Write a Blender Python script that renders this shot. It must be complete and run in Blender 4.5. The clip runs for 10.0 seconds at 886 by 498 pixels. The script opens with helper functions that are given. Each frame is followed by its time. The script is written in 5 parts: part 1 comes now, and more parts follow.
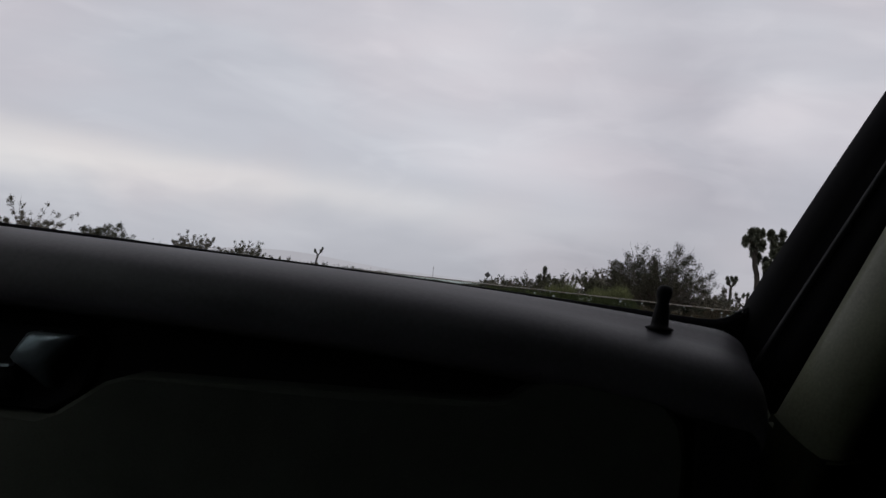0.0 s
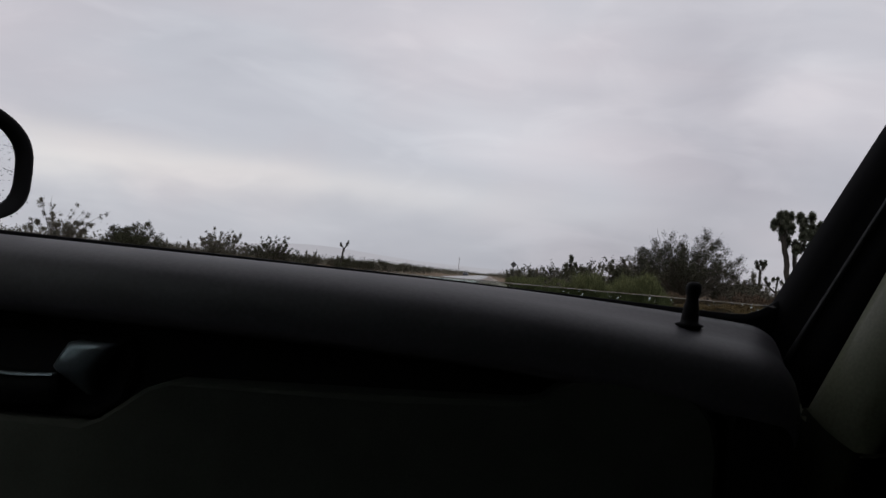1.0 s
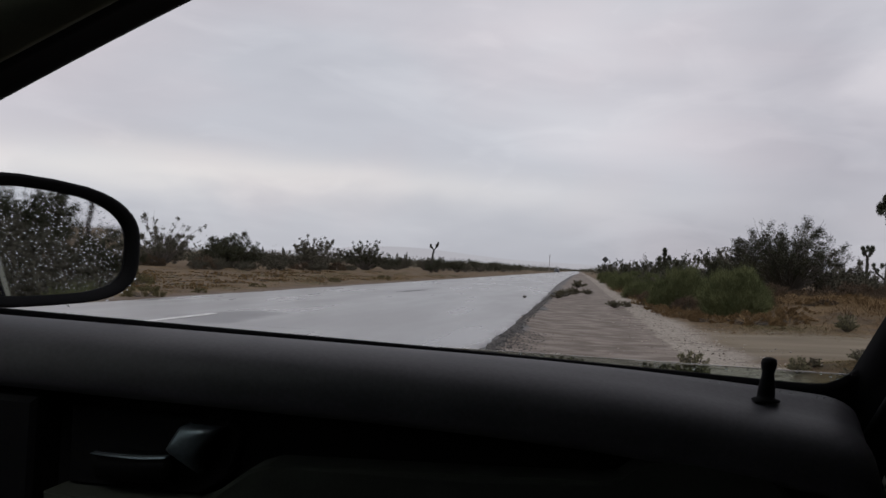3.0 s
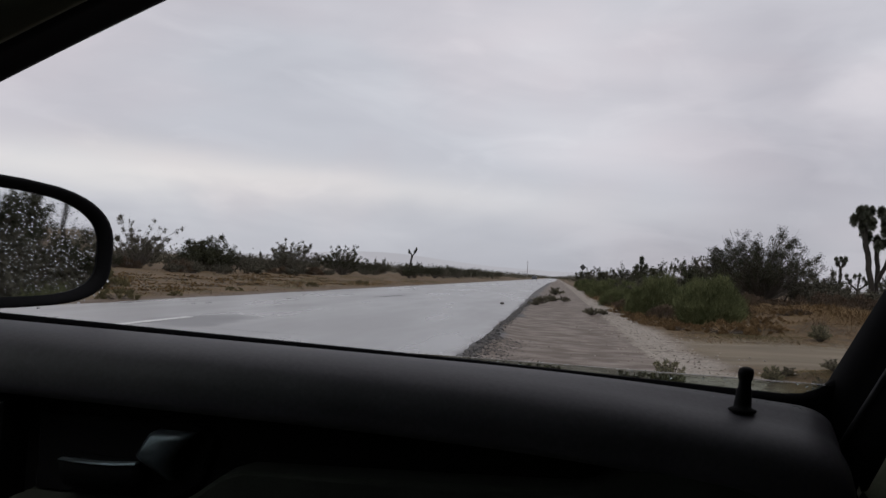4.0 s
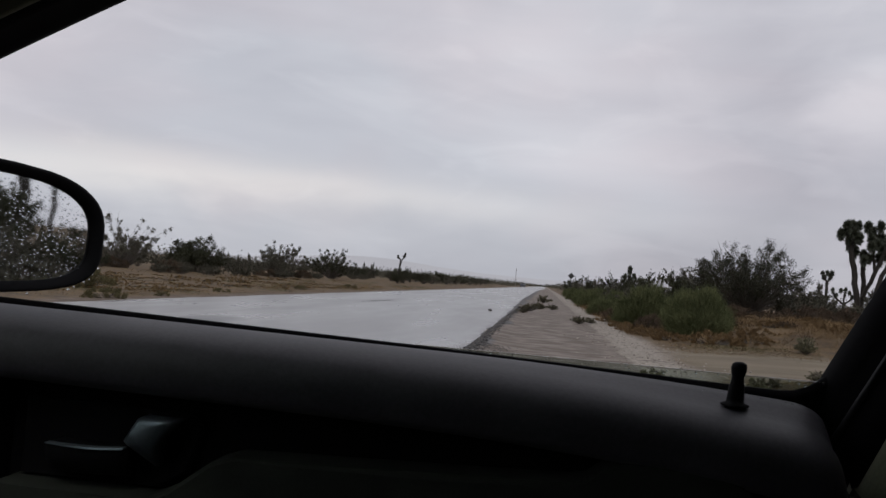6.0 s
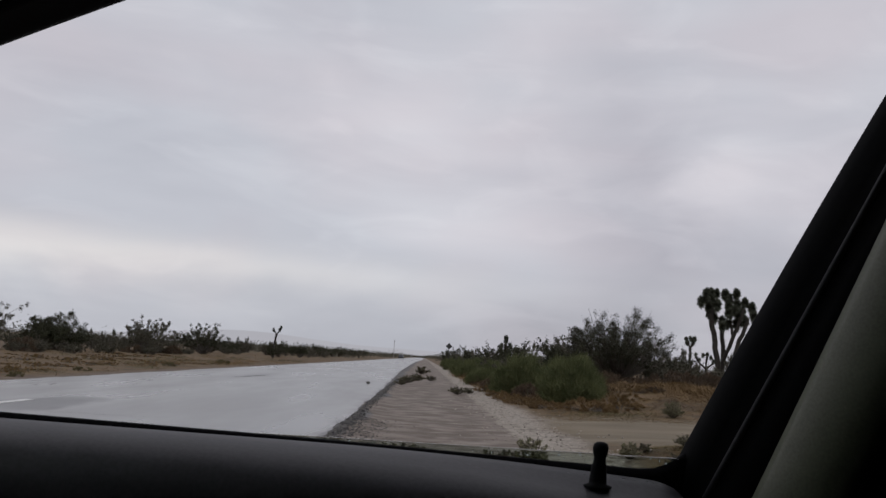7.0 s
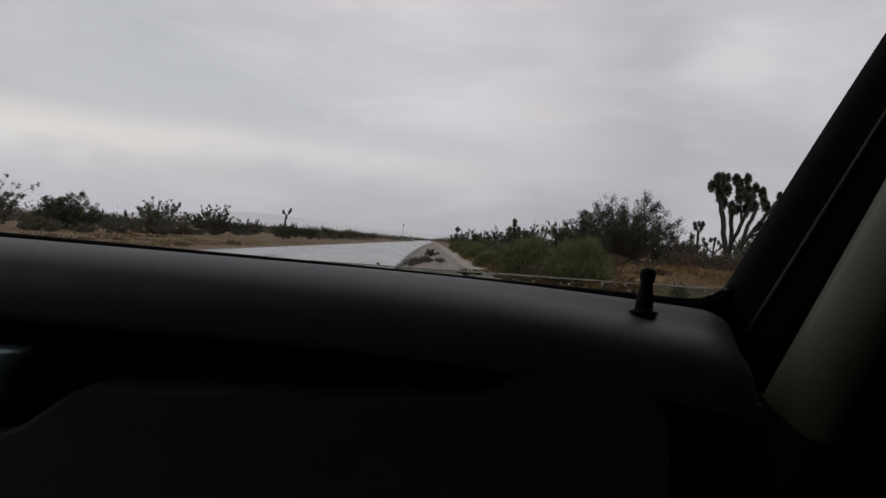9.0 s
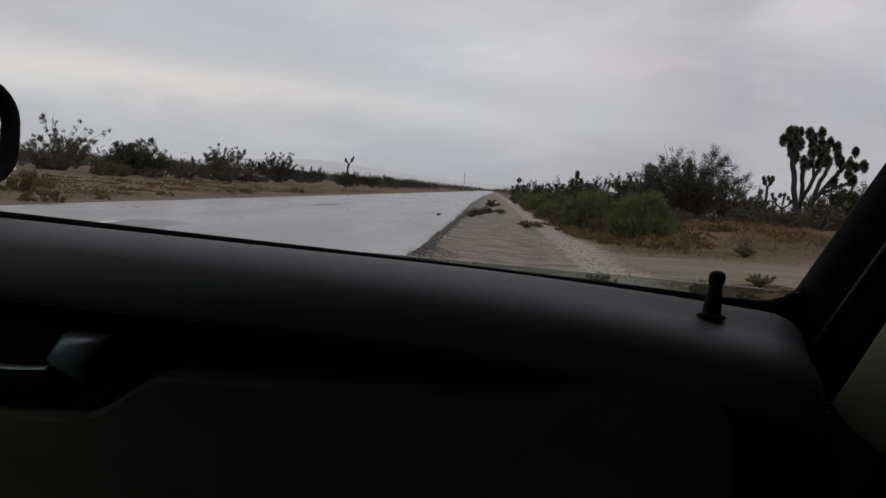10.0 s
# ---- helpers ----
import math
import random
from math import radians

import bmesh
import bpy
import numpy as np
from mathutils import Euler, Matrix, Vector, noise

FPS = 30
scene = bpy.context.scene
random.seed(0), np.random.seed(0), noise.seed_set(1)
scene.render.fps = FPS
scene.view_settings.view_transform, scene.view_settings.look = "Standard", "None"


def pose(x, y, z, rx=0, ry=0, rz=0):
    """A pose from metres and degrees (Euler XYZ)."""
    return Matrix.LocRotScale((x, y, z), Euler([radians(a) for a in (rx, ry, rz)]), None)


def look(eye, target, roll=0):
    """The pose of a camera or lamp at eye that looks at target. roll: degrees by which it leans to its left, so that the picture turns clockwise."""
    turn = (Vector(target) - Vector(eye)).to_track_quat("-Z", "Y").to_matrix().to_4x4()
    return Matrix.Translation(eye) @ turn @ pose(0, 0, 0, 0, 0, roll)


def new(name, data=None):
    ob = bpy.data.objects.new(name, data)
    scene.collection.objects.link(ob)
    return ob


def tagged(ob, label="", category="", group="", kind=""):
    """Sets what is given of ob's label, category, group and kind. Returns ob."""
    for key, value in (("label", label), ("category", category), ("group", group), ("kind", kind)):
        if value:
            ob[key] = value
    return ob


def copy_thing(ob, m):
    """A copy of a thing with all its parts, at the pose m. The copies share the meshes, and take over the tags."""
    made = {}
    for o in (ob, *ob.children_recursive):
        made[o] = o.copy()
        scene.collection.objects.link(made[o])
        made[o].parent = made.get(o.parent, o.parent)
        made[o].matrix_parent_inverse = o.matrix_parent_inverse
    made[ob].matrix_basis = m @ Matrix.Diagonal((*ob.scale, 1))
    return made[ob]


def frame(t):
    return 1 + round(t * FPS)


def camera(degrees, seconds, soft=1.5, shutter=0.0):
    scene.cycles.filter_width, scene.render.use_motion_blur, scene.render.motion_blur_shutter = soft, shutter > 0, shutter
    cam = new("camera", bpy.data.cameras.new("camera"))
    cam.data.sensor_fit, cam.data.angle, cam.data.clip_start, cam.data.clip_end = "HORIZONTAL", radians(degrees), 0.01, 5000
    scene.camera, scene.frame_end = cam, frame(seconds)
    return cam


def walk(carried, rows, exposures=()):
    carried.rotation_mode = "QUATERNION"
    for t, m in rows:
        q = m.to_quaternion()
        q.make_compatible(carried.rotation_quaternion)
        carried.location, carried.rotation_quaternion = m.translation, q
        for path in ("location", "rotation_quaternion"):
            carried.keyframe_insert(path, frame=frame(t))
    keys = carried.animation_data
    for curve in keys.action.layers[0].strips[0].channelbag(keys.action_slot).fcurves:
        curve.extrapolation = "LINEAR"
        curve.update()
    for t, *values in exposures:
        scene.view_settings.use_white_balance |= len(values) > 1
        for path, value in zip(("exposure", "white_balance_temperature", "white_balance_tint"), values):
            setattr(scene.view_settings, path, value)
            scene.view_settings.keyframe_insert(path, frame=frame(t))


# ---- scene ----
PATH = [
    (0, (0.0743, -0.1429, 1.0082), (0.0224, 1.8548, 1.0881), 6.29),
    (0.2, (0.0696, -0.136, 0.9886), (0.1142, 1.8628, 1.0411), 8.03),
    (0.5, (0.0709, -0.1237, 0.9858), (0.1285, 1.8753, 1.0042), 7.44),
    (0.8, (0.0754, -0.1226, 1.0019), (0.1277, 1.8752, 1.0793), 6.73),
    (1, (0.0709, -0.151, 1.017), (-0.039, 1.8453, 1.0696), 5.00),
    (1.2, (0.0774, -0.1685, 1.0505), (-0.1109, 1.8221, 1.0941), 1.74),
    (1.5, (0.0848, -0.1849, 1.073), (-0.1946, 1.7952, 1.1082), -0.87),
    (2, (0.0826, -0.1728, 1.1089), (-0.1882, 1.8057, 1.2188), 1.29),
    (2.5, (0.0841, -0.1822, 1.1142), (-0.184, 1.7989, 1.1743), -0.39),
    (3, (0.0809, -0.1866, 1.0908), (-0.2391, 1.7873, 1.1259), 2.93),
    (4.5, (0.0801, -0.1774, 1.0909), (-0.1826, 1.8042, 1.1572), 3.48),
    (5, (0.082, -0.1793, 1.093), (-0.1868, 1.8011, 1.168), 3.28),
    (5.2, (0.0807, -0.1789, 1.09), (-0.1734, 1.8038, 1.1551), 3.68),
    (6.5, (0.0744, -0.1732, 1.0731), (-0.1507, 1.8123, 1.1561), 5.80),
    (6.8, (0.0824, -0.1585, 1.08), (-0.0346, 1.8278, 1.2822), 5.28),
    (6.9, (0.0807, -0.2186, 1.0978), (0.0372, 1.7647, 1.3519), 3.51),
    (7, (0.0906, -0.1511, 1.0867), (0.121, 1.8322, 1.3431), 3.60),
    (7.2, (0.0834, -0.1381, 1.0524), (0.1215, 1.8562, 1.1985), 6.83),
    (7.5, (0.0846, -0.1163, 1.0328), (0.2694, 1.8721, 1.1429), 6.30),
    (7.8, (0.0762, -0.1251, 1.0132), (0.2414, 1.8677, 1.0547), 4.18),
    (8, (0.0751, -0.079, 1.0089), (0.1628, 1.9084, 1.2152), 5.57),
    (8.3, (0.0679, -0.0437, 0.9671), (0.2883, 1.9404, 1.089), 10.46),
    (8.5, (0.0694, -0.0244, 0.9656), (0.326, 1.9555, 1.0833), 10.42),
    (8.7, (0.0622, -0.0709, 0.9846), (0.2733, 1.9148, 1.0963), 8.99),
    (8.9, (0.0652, -0.104, 1.0089), (0.1207, 1.8952, 1.0108), 6.51),
    (9, (0.0674, -0.1144, 1.0362), (0.0954, 1.8854, 1.0175), 4.01),
    (9.1, (0.0745, -0.0993, 1.0525), (0.0471, 1.8999, 1.0051), 1.84),
    (9.2, (0.0728, -0.101, 1.0575), (0.0209, 1.8955, 0.9503), 2.37),
    (9.5, (0.0665, -0.0994, 1.0652), (0.008, 1.8968, 0.9561), 3.98),
    (10, (0.0607, -0.1117, 1.0739), (-0.0442, 1.88, 0.9263), 4.94),
]
cam = camera(55.36, 10.0, soft=1.5, shutter=0.0)
walk(cam, [(t, look(eye, target, roll)) for t, eye, target, roll in PATH], exposures=[(0.0, 0.06, 6420, 10), (2.0, 0.09, 6450, 10), (6.8, 0.07, 6400, 10), (8.5, 0.0, 6420, 10), (9.0, 0.0, 6580, 8), (9.3, -0.04, 6580, 7.5), (10.0, -0.04, 6540, 7.5)])

# ---- sky, light ----
world = bpy.data.worlds.new("overcast_sky")
scene.world = world
world.use_nodes = True
wn, wl = world.node_tree.nodes, world.node_tree.links
wn.clear()


def wmath(op, a, b=None, c=None):
    n = wn.new("ShaderNodeMath")
    n.operation = op
    for i, v in enumerate((a, b, c)):
        if v is None:
            continue
        if isinstance(v, (int, float)):
            n.inputs[i].default_value = v
        else:
            wl.new(v, n.inputs[i])
    return n.outputs[0]


def build_sky():
    tc = wn.new("ShaderNodeTexCoord")
    sep = wn.new("ShaderNodeSeparateXYZ")
    wl.new(tc.outputs["Generated"], sep.inputs[0])
    az = wmath("MULTIPLY", wmath("ARCTAN2", sep.outputs[0], sep.outputs[1]), 57.2958)
    el = wmath("MULTIPLY", wmath("ARCSINE", sep.outputs[2]), 57.2958)
    # stretched cloud noise
    mp = wn.new("ShaderNodeMapping")
    mp.inputs["Scale"].default_value = (2.6, 2.6, 8.0)
    wl.new(tc.outputs["Generated"], mp.inputs["Vector"])
    nz = wn.new("ShaderNodeTexNoise")
    nz.inputs["Scale"].default_value = 1.3
    nz.inputs["Detail"].default_value = 4.0
    nz.inputs["Roughness"].default_value = 0.48
    nz.inputs["Distortion"].default_value = 0.5
    wl.new(mp.outputs[0], nz.inputs["Vector"])
    mp2 = wn.new("ShaderNodeMapping")
    mp2.inputs["Scale"].default_value = (3.0, 3.0, 26.0)
    mp2.inputs["Location"].default_value = (3.1, 1.7, 0.4)
    wl.new(tc.outputs["Generated"], mp2.inputs["Vector"])
    nz2 = wn.new("ShaderNodeTexNoise")
    nz2.inputs["Scale"].default_value = 2.2
    nz2.inputs["Detail"].default_value = 5.0
    wl.new(mp2.outputs[0], nz2.inputs["Vector"])
    warp = wmath("MULTIPLY", wmath("SUBTRACT", nz.outputs["Fac"], 0.5), 4.0)
    elw = wmath("ADD", el, warp)
    azw = wmath("ADD", az, wmath("MULTIPLY", warp, 2.0))

    def bank(az0, el0, saz, sel, amp, tilt=0.0):
        u = wmath("DIVIDE", wmath("SUBTRACT", azw, az0), saz)
        v = wmath("DIVIDE", wmath("SUBTRACT", wmath("SUBTRACT", elw, el0), wmath("MULTIPLY", wmath("SUBTRACT", azw, az0), tilt)), sel)
        r = wmath("ADD", wmath("MULTIPLY", u, u), wmath("MULTIPLY", v, v))
        return wmath("MULTIPLY", wmath("POWER", 2.718, wmath("MULTIPLY", r, -1.0)), amp)

    total = wmath("MULTIPLY", wmath("SUBTRACT", nz.outputs["Fac"], 0.5), 0.21)
    total = wmath("ADD", total, wmath("MULTIPLY", wmath("SUBTRACT", nz2.outputs["Fac"], 0.5), 0.035))
    mp3 = wn.new("ShaderNodeMapping")
    mp3.inputs["Scale"].default_value = (4.2, 4.2, 12.0)
    mp3.inputs["Rotation"].default_value = (0.05, 0.08, 0.3)
    wl.new(tc.outputs["Generated"], mp3.inputs["Vector"])
    nz3 = wn.new("ShaderNodeTexNoise")
    nz3.inputs["Scale"].default_value, nz3.inputs["Detail"].default_value, nz3.inputs["Distortion"].default_value = 1.6, 7.0, 0.8
    wl.new(mp3.outputs[0], nz3.inputs["Vector"])
    wisp = wmath("MULTIPLY", wmath("MAXIMUM", wmath("SUBTRACT", nz3.outputs["Fac"], 0.52), 0.0), 0.22)
    total = wmath("ADD", total, wmath("MINIMUM", wisp, 0.035))
    glow = bank(-24, 5.1, 24, 1.5, 1.0, -0.015)
    for row in ((-24, 5.1, 22, 1.15, 0.13, -0.015), (-33, 2.0, 14, 1.4, -0.05), (-1, 15.5, 5, 3.5, 0.06), (13, 12, 3.6, 10.0, -0.055), (-23, 12.5, 12, 4.0, -0.045),
                (19.5, 13.5, 4, 3.0, 0.05), (4, 0.0, 34, 3.2, -0.12), (-9, 17, 4, 3, -0.03), (3.5, 10.0, 5, 1.1, 0.045), (26, 4, 16, 6, -0.06), (11, 1.5, 9, 3, -0.06), (22, 6, 12, 6, -0.04)):
        total = wmath("ADD", total, bank(*row))
    lum = wmath("ADD", total, 0.575)
    # cooler where thin, warmer where bright
    tint = wn.new("ShaderNodeValToRGB")
    tint.color_ramp.elements[0].position, tint.color_ramp.elements[0].color = 0.36, (0.975, 0.970, 1.055, 1)
    tint.color_ramp.elements[1].position, tint.color_ramp.elements[1].color = 0.70, (1.010, 0.990, 1.005, 1)
    wl.new(lum, tint.inputs[0])
    hue = wn.new("ShaderNodeTexNoise")
    hue.inputs["Scale"].default_value, hue.inputs["Detail"].default_value = 3.0, 2.0
    mp4 = wn.new("ShaderNodeMapping")
    mp4.inputs["Scale"].default_value = (1.0, 1.0, 2.2)
    mp4.inputs["Location"].default_value = (0.7, 0.2, 1.9)
    wl.new(tc.outputs["Generated"], mp4.inputs["Vector"])
    wl.new(mp4.outputs[0], hue.inputs["Vector"])
    cast = wn.new("ShaderNodeValToRGB")
    cast.color_ramp.elements[0].position, cast.color_ramp.elements[0].color = 0.38, (0.972, 0.995, 1.03, 1)
    cast.color_ramp.elements[1].position, cast.color_ramp.elements[1].color = 0.62, (1.025, 0.99, 1.015, 1)
    wl.new(hue.outputs["Fac"], cast.inputs[0])
    both = wn.new("ShaderNodeVectorMath")
    both.operation = "MULTIPLY"
    wl.new(tint.outputs[0], both.inputs[0])
    wl.new(cast.outputs[0], both.inputs[1])
    cream = wn.new("ShaderNodeMix")
    cream.data_type = "RGBA"
    wl.new(glow, cream.inputs["Factor"])
    cream.inputs["A"].default_value = (1, 1, 1, 1)
    cream.inputs["B"].default_value = (1.05, 1.01, 0.955, 1)
    warm = wn.new("ShaderNodeVectorMath")
    warm.operation = "MULTIPLY"
    wl.new(both.outputs[0], warm.inputs[0])
    wl.new(cream.outputs["Result"], warm.inputs[1])
    mul = wn.new("ShaderNodeVectorMath")
    mul.operation = "SCALE"
    wl.new(warm.outputs[0], mul.inputs[0])
    wl.new(lum, mul.inputs["Scale"])
    cloud = wn.new("ShaderNodeBackground")
    cloud.inputs["Strength"].default_value = 1.0
    wl.new(mul.outputs[0], cloud.inputs["Color"])
    sky = wn.new("ShaderNodeTexSky")
    sky.sky_type = "NISHITA"
    sky.sun_disc = False
    sky.sun_elevation, sky.sun_rotation = radians(55), radians(160)
    clear = wn.new("ShaderNodeBackground")
    clear.inputs["Strength"].default_value = 0.06
    wl.new(sky.outputs[0], clear.inputs["Color"])
    mix = wn.new("ShaderNodeMixShader")
    mix.inputs[0].default_value = 0.94
    wl.new(clear.outputs[0], mix.inputs[1])
    wl.new(cloud.outputs[0], mix.inputs[2])
    out = wn.new("ShaderNodeOutputWorld")
    wl.new(mix.outputs[0], out.inputs[0])


build_sky()
sun = new("sun", bpy.data.lights.new("sun", "SUN"))
sun.data.energy, sun.data.angle, sun.data.color = 0.5, radians(35), (1.0, 0.97, 0.93)
sun.matrix_basis = look((40, -110, 160), (0, 0, 0))


# ---- materials ----
def material(name, low, high, scale=3.0, rough=(0.8, 0.95), bump=0.3, fine=40.0, metal=0.0, spec=0.5, depth=0.01, island=0.0, space="Object"):
    """A surface with two scales of grain between two colours, uneven gloss and fine relief."""
    m = bpy.data.materials.new(name)
    m.use_nodes = True
    n, l = m.node_tree.nodes, m.node_tree.links
    b = n["Principled BSDF"]
    tc = n.new("ShaderNodeTexCoord")
    a = n.new("ShaderNodeTexNoise")
    a.inputs["Scale"].default_value, a.inputs["Detail"].default_value = scale, 5.0
    f = n.new("ShaderNodeTexNoise")
    f.inputs["Scale"].default_value, f.inputs["Detail"].default_value = fine, 3.0
    for t in (a, f):
        l.new(tc.outputs[space], t.inputs["Vector"])
    mix = n.new("ShaderNodeMath")
    mix.operation = "MULTIPLY_ADD"
    mix.inputs[1].default_value, mix.inputs[2].default_value = 0.45, 0.0
    l.new(f.outputs["Fac"], mix.inputs[0])
    add = n.new("ShaderNodeMath")
    add.operation = "MULTIPLY_ADD"
    add.inputs[1].default_value = 0.55
    l.new(a.outputs["Fac"], add.inputs[0])
    l.new(mix.outputs[0], add.inputs[2])
    value = add.outputs[0]
    if island:
        g = n.new("ShaderNodeNewGeometry")
        isl = n.new("ShaderNodeMath")
        isl.operation = "MULTIPLY_ADD"
        isl.inputs[1].default_value = island
        l.new(g.outputs["Random Per Island"], isl.inputs[0])
        sub = n.new("ShaderNodeMath")
        sub.operation = "SUBTRACT"
        sub.inputs[1].default_value = island / 2
        l.new(value, sub.inputs[0])
        l.new(sub.outputs[0], isl.inputs[2])
        value = isl.outputs[0]
    ramp = n.new("ShaderNodeValToRGB")
    ramp.color_ramp.elements[0].position, ramp.color_ramp.elements[0].color = 0.32, (*low, 1)
    ramp.color_ramp.elements[1].position, ramp.color_ramp.elements[1].color = 0.68, (*high, 1)
    l.new(value, ramp.inputs[0])
    l.new(ramp.outputs[0], b.inputs["Base Color"])
    r = n.new("ShaderNodeMapRange")
    r.inputs["To Min"].default_value, r.inputs["To Max"].default_value = rough
    l.new(a.outputs["Fac"], r.inputs["Value"])
    l.new(r.outputs[0], b.inputs["Roughness"])
    b.inputs["Metallic"].default_value = metal
    b.inputs["Specular IOR Level"].default_value = spec
    if bump:
        bp = n.new("ShaderNodeBump")
        bp.inputs["Strength"].default_value, bp.inputs["Distance"].default_value = bump, depth
        l.new(value, bp.inputs["Height"])
        l.new(bp.outputs[0], b.inputs["Normal"])
    return m


def glass_material(name, rough=0.0, tint=(0.9, 0.96, 0.94)):
    m = bpy.data.materials.new(name)
    m.use_nodes = True
    b = m.node_tree.nodes["Principled BSDF"]
    b.inputs["Base Color"].default_value = (*tint, 1)
    b.inputs["Roughness"].default_value = rough
    b.inputs["Transmission Weight"].default_value = 1.0
    b.inputs["IOR"].default_value = 1.33 if "rain" in name else 1.45
    return m


M_DOOR = material("door_vinyl", (0.056, 0.055, 0.060), (0.085, 0.083, 0.091), 14, (0.40, 0.56), 0.25, 260, depth=0.0008, spec=0.24)
M_BLACK = material("black_plastic", (0.004, 0.004, 0.005), (0.008, 0.008, 0.009), 12, (0.6, 0.85), 0.1, 500, depth=0.001, spec=0.14)
M_CLOTH = material("door_cloth", (0.038, 0.041, 0.034), (0.057, 0.061, 0.052), 20, (0.85, 0.95), 0.4, 900, depth=0.001, spec=0.2)
M_RUBBER = material("rubber_seal", (0.003, 0.003, 0.0035), (0.007, 0.007, 0.008), 14, (0.75, 0.95), 0.1, 300, depth=0.001, spec=0.06)
M_FRAME = material("frame_rubber", (0.0025, 0.0025, 0.003), (0.005, 0.005, 0.006), 9, (0.6, 0.8), 0.1, 200, depth=0.001, spec=0.07)
M_BEAD = material("glossy_seal", (0.006, 0.006, 0.007), (0.011, 0.011, 0.013), 9, (0.42, 0.6), 0.05, 200, depth=0.001, spec=0.4)
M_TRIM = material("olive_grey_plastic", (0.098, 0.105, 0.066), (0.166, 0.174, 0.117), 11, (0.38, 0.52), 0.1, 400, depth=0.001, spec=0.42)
# the same olive plastic darkened, shade of the lower pillar put into the colour
M_TRIM_SHADED = material("shaded_olive_plastic", (0.028, 0.030, 0.019), (0.045, 0.049, 0.032), 11, (0.85, 0.95), 0.1, 400, depth=0.001, spec=0.04)
M_HEAD = material("headliner_fabric", (0.086, 0.090, 0.064), (0.122, 0.127, 0.094), 15, (0.9, 1.0), 0.3, 700, depth=0.001, spec=0.1)
M_HANDLE = material("satin_metal", (0.15, 0.185, 0.205), (0.22, 0.26, 0.29), 10, (0.3, 0.42), 0.03, 300, metal=0.7, depth=0.001)
M_PAINT = material("dark_car_paint", (0.02, 0.022, 0.028), (0.03, 0.032, 0.04), 4, (0.15, 0.25), 0.0, 200)
M_TYRE = material("tyre_rubber", (0.02, 0.02, 0.02), (0.035, 0.035, 0.035), 20, (0.7, 0.9), 0.2, 200, depth=0.002)
M_GLASS = glass_material("window_glass", 0.0, (0.56, 0.63, 0.59))
M_RAIN = glass_material("rain_water", 0.0, (0.97, 0.98, 1.0))


def mirror_material():
    m = bpy.data.materials.new("mirror_silver")
    m.use_nodes = True
    b = m.node_tree.nodes["Principled BSDF"]
    b.inputs["Base Color"].default_value = (0.84, 0.86, 0.88, 1)
    b.inputs["Metallic"].default_value = 1.0
    b.inputs["Roughness"].default_value = 0.025
    return m


M_MIRROR = mirror_material()
M_LEAF = material("creosote_leaf", (0.023, 0.025, 0.014), (0.062, 0.064, 0.036), 2.5, (0.6, 0.8), 0, 9, island=0.35, spec=0.15)
# dull leaf colour, lifted and greyed to paint in some rain haze
M_LEAF2 = material("dull_hazed_leaf", (0.050, 0.049, 0.036), (0.122, 0.113, 0.083), 2.5, (0.6, 0.8), 0, 9, island=0.35, spec=0.15)
M_LEAF3 = material("bank_creosote_leaf", (0.019, 0.020, 0.012), (0.052, 0.052, 0.032), 1.2, (0.6, 0.8), 0, 5, island=0.25, spec=0.15)
M_BROWN = material("brown_brush_twig", (0.058, 0.042, 0.029), (0.135, 0.098, 0.068), 1.5, (0.8, 0.95), 0, 6, island=0.4, spec=0.15)
M_STEM = material("grey_brown_stem", (0.05, 0.042, 0.034), (0.11, 0.095, 0.08), 8, (0.8, 0.95), 0.2, 60)
M_GREEN = material("green_broom_stem", (0.060, 0.073, 0.029), (0.140, 0.150, 0.071), 1.6, (0.7, 0.9), 0, 5, island=0.35, spec=0.15)
M_YUCCA = material("yucca_leaf", (0.038, 0.045, 0.030), (0.096, 0.104, 0.070), 3, (0.5, 0.7), 0, 20, island=0.5)
M_BARK = material("yucca_bark", (0.015, 0.013, 0.010), (0.045, 0.038, 0.030), 6, (0.85, 0.95), 0.6, 40, depth=0.03)
M_GRASS = material("dry_grass", (0.115, 0.076, 0.034), (0.235, 0.160, 0.078), 0.5, (0.8, 0.95), 0, 3, island=0.6, spec=0.15)
M_OCHRE = material("ochre_grass", (0.105, 0.068, 0.032), (0.225, 0.152, 0.078), 0.6, (0.8, 0.95), 0, 3, island=0.6, spec=0.15)
M_WEED = material("weed_leaf", (0.11, 0.105, 0.055), (0.21, 0.195, 0.115), 5, (0.6, 0.8), 0, 30, island=0.5)
M_VERGE = material("verge_weed", (0.080, 0.074, 0.036), (0.165, 0.142, 0.075), 0.8, (0.8, 0.95), 0, 4, island=0.5, spec=0.15)
M_WEED2 = material("dark_weed_leaf", (0.062, 0.058, 0.036), (0.150, 0.140, 0.085), 5, (0.6, 0.8), 0, 30, island=0.5, spec=0.2)
M_STONE = material("gravel_stone", (0.014, 0.013, 0.013), (0.095, 0.088, 0.080), 2, (0.4, 0.7), 0.3, 60, island=0.8)
M_PEBBLE = material("pale_pebble", (0.20, 0.175, 0.145), (0.38, 0.34, 0.29), 2, (0.4, 0.7), 0.3, 60, island=0.8)
M_CLOD = material("dark_clod", (0.035, 0.026, 0.018), (0.085, 0.064, 0.045), 3, (0.8, 0.95), 0.3, 60, island=0.6)
# pole wood lightened to pale grey, distance haze painted into the base colour
M_WOOD = material("hazed_pole_wood", (0.16, 0.15, 0.14), (0.27, 0.26, 0.25), 4, (0.85, 0.95), 0.3, 40)
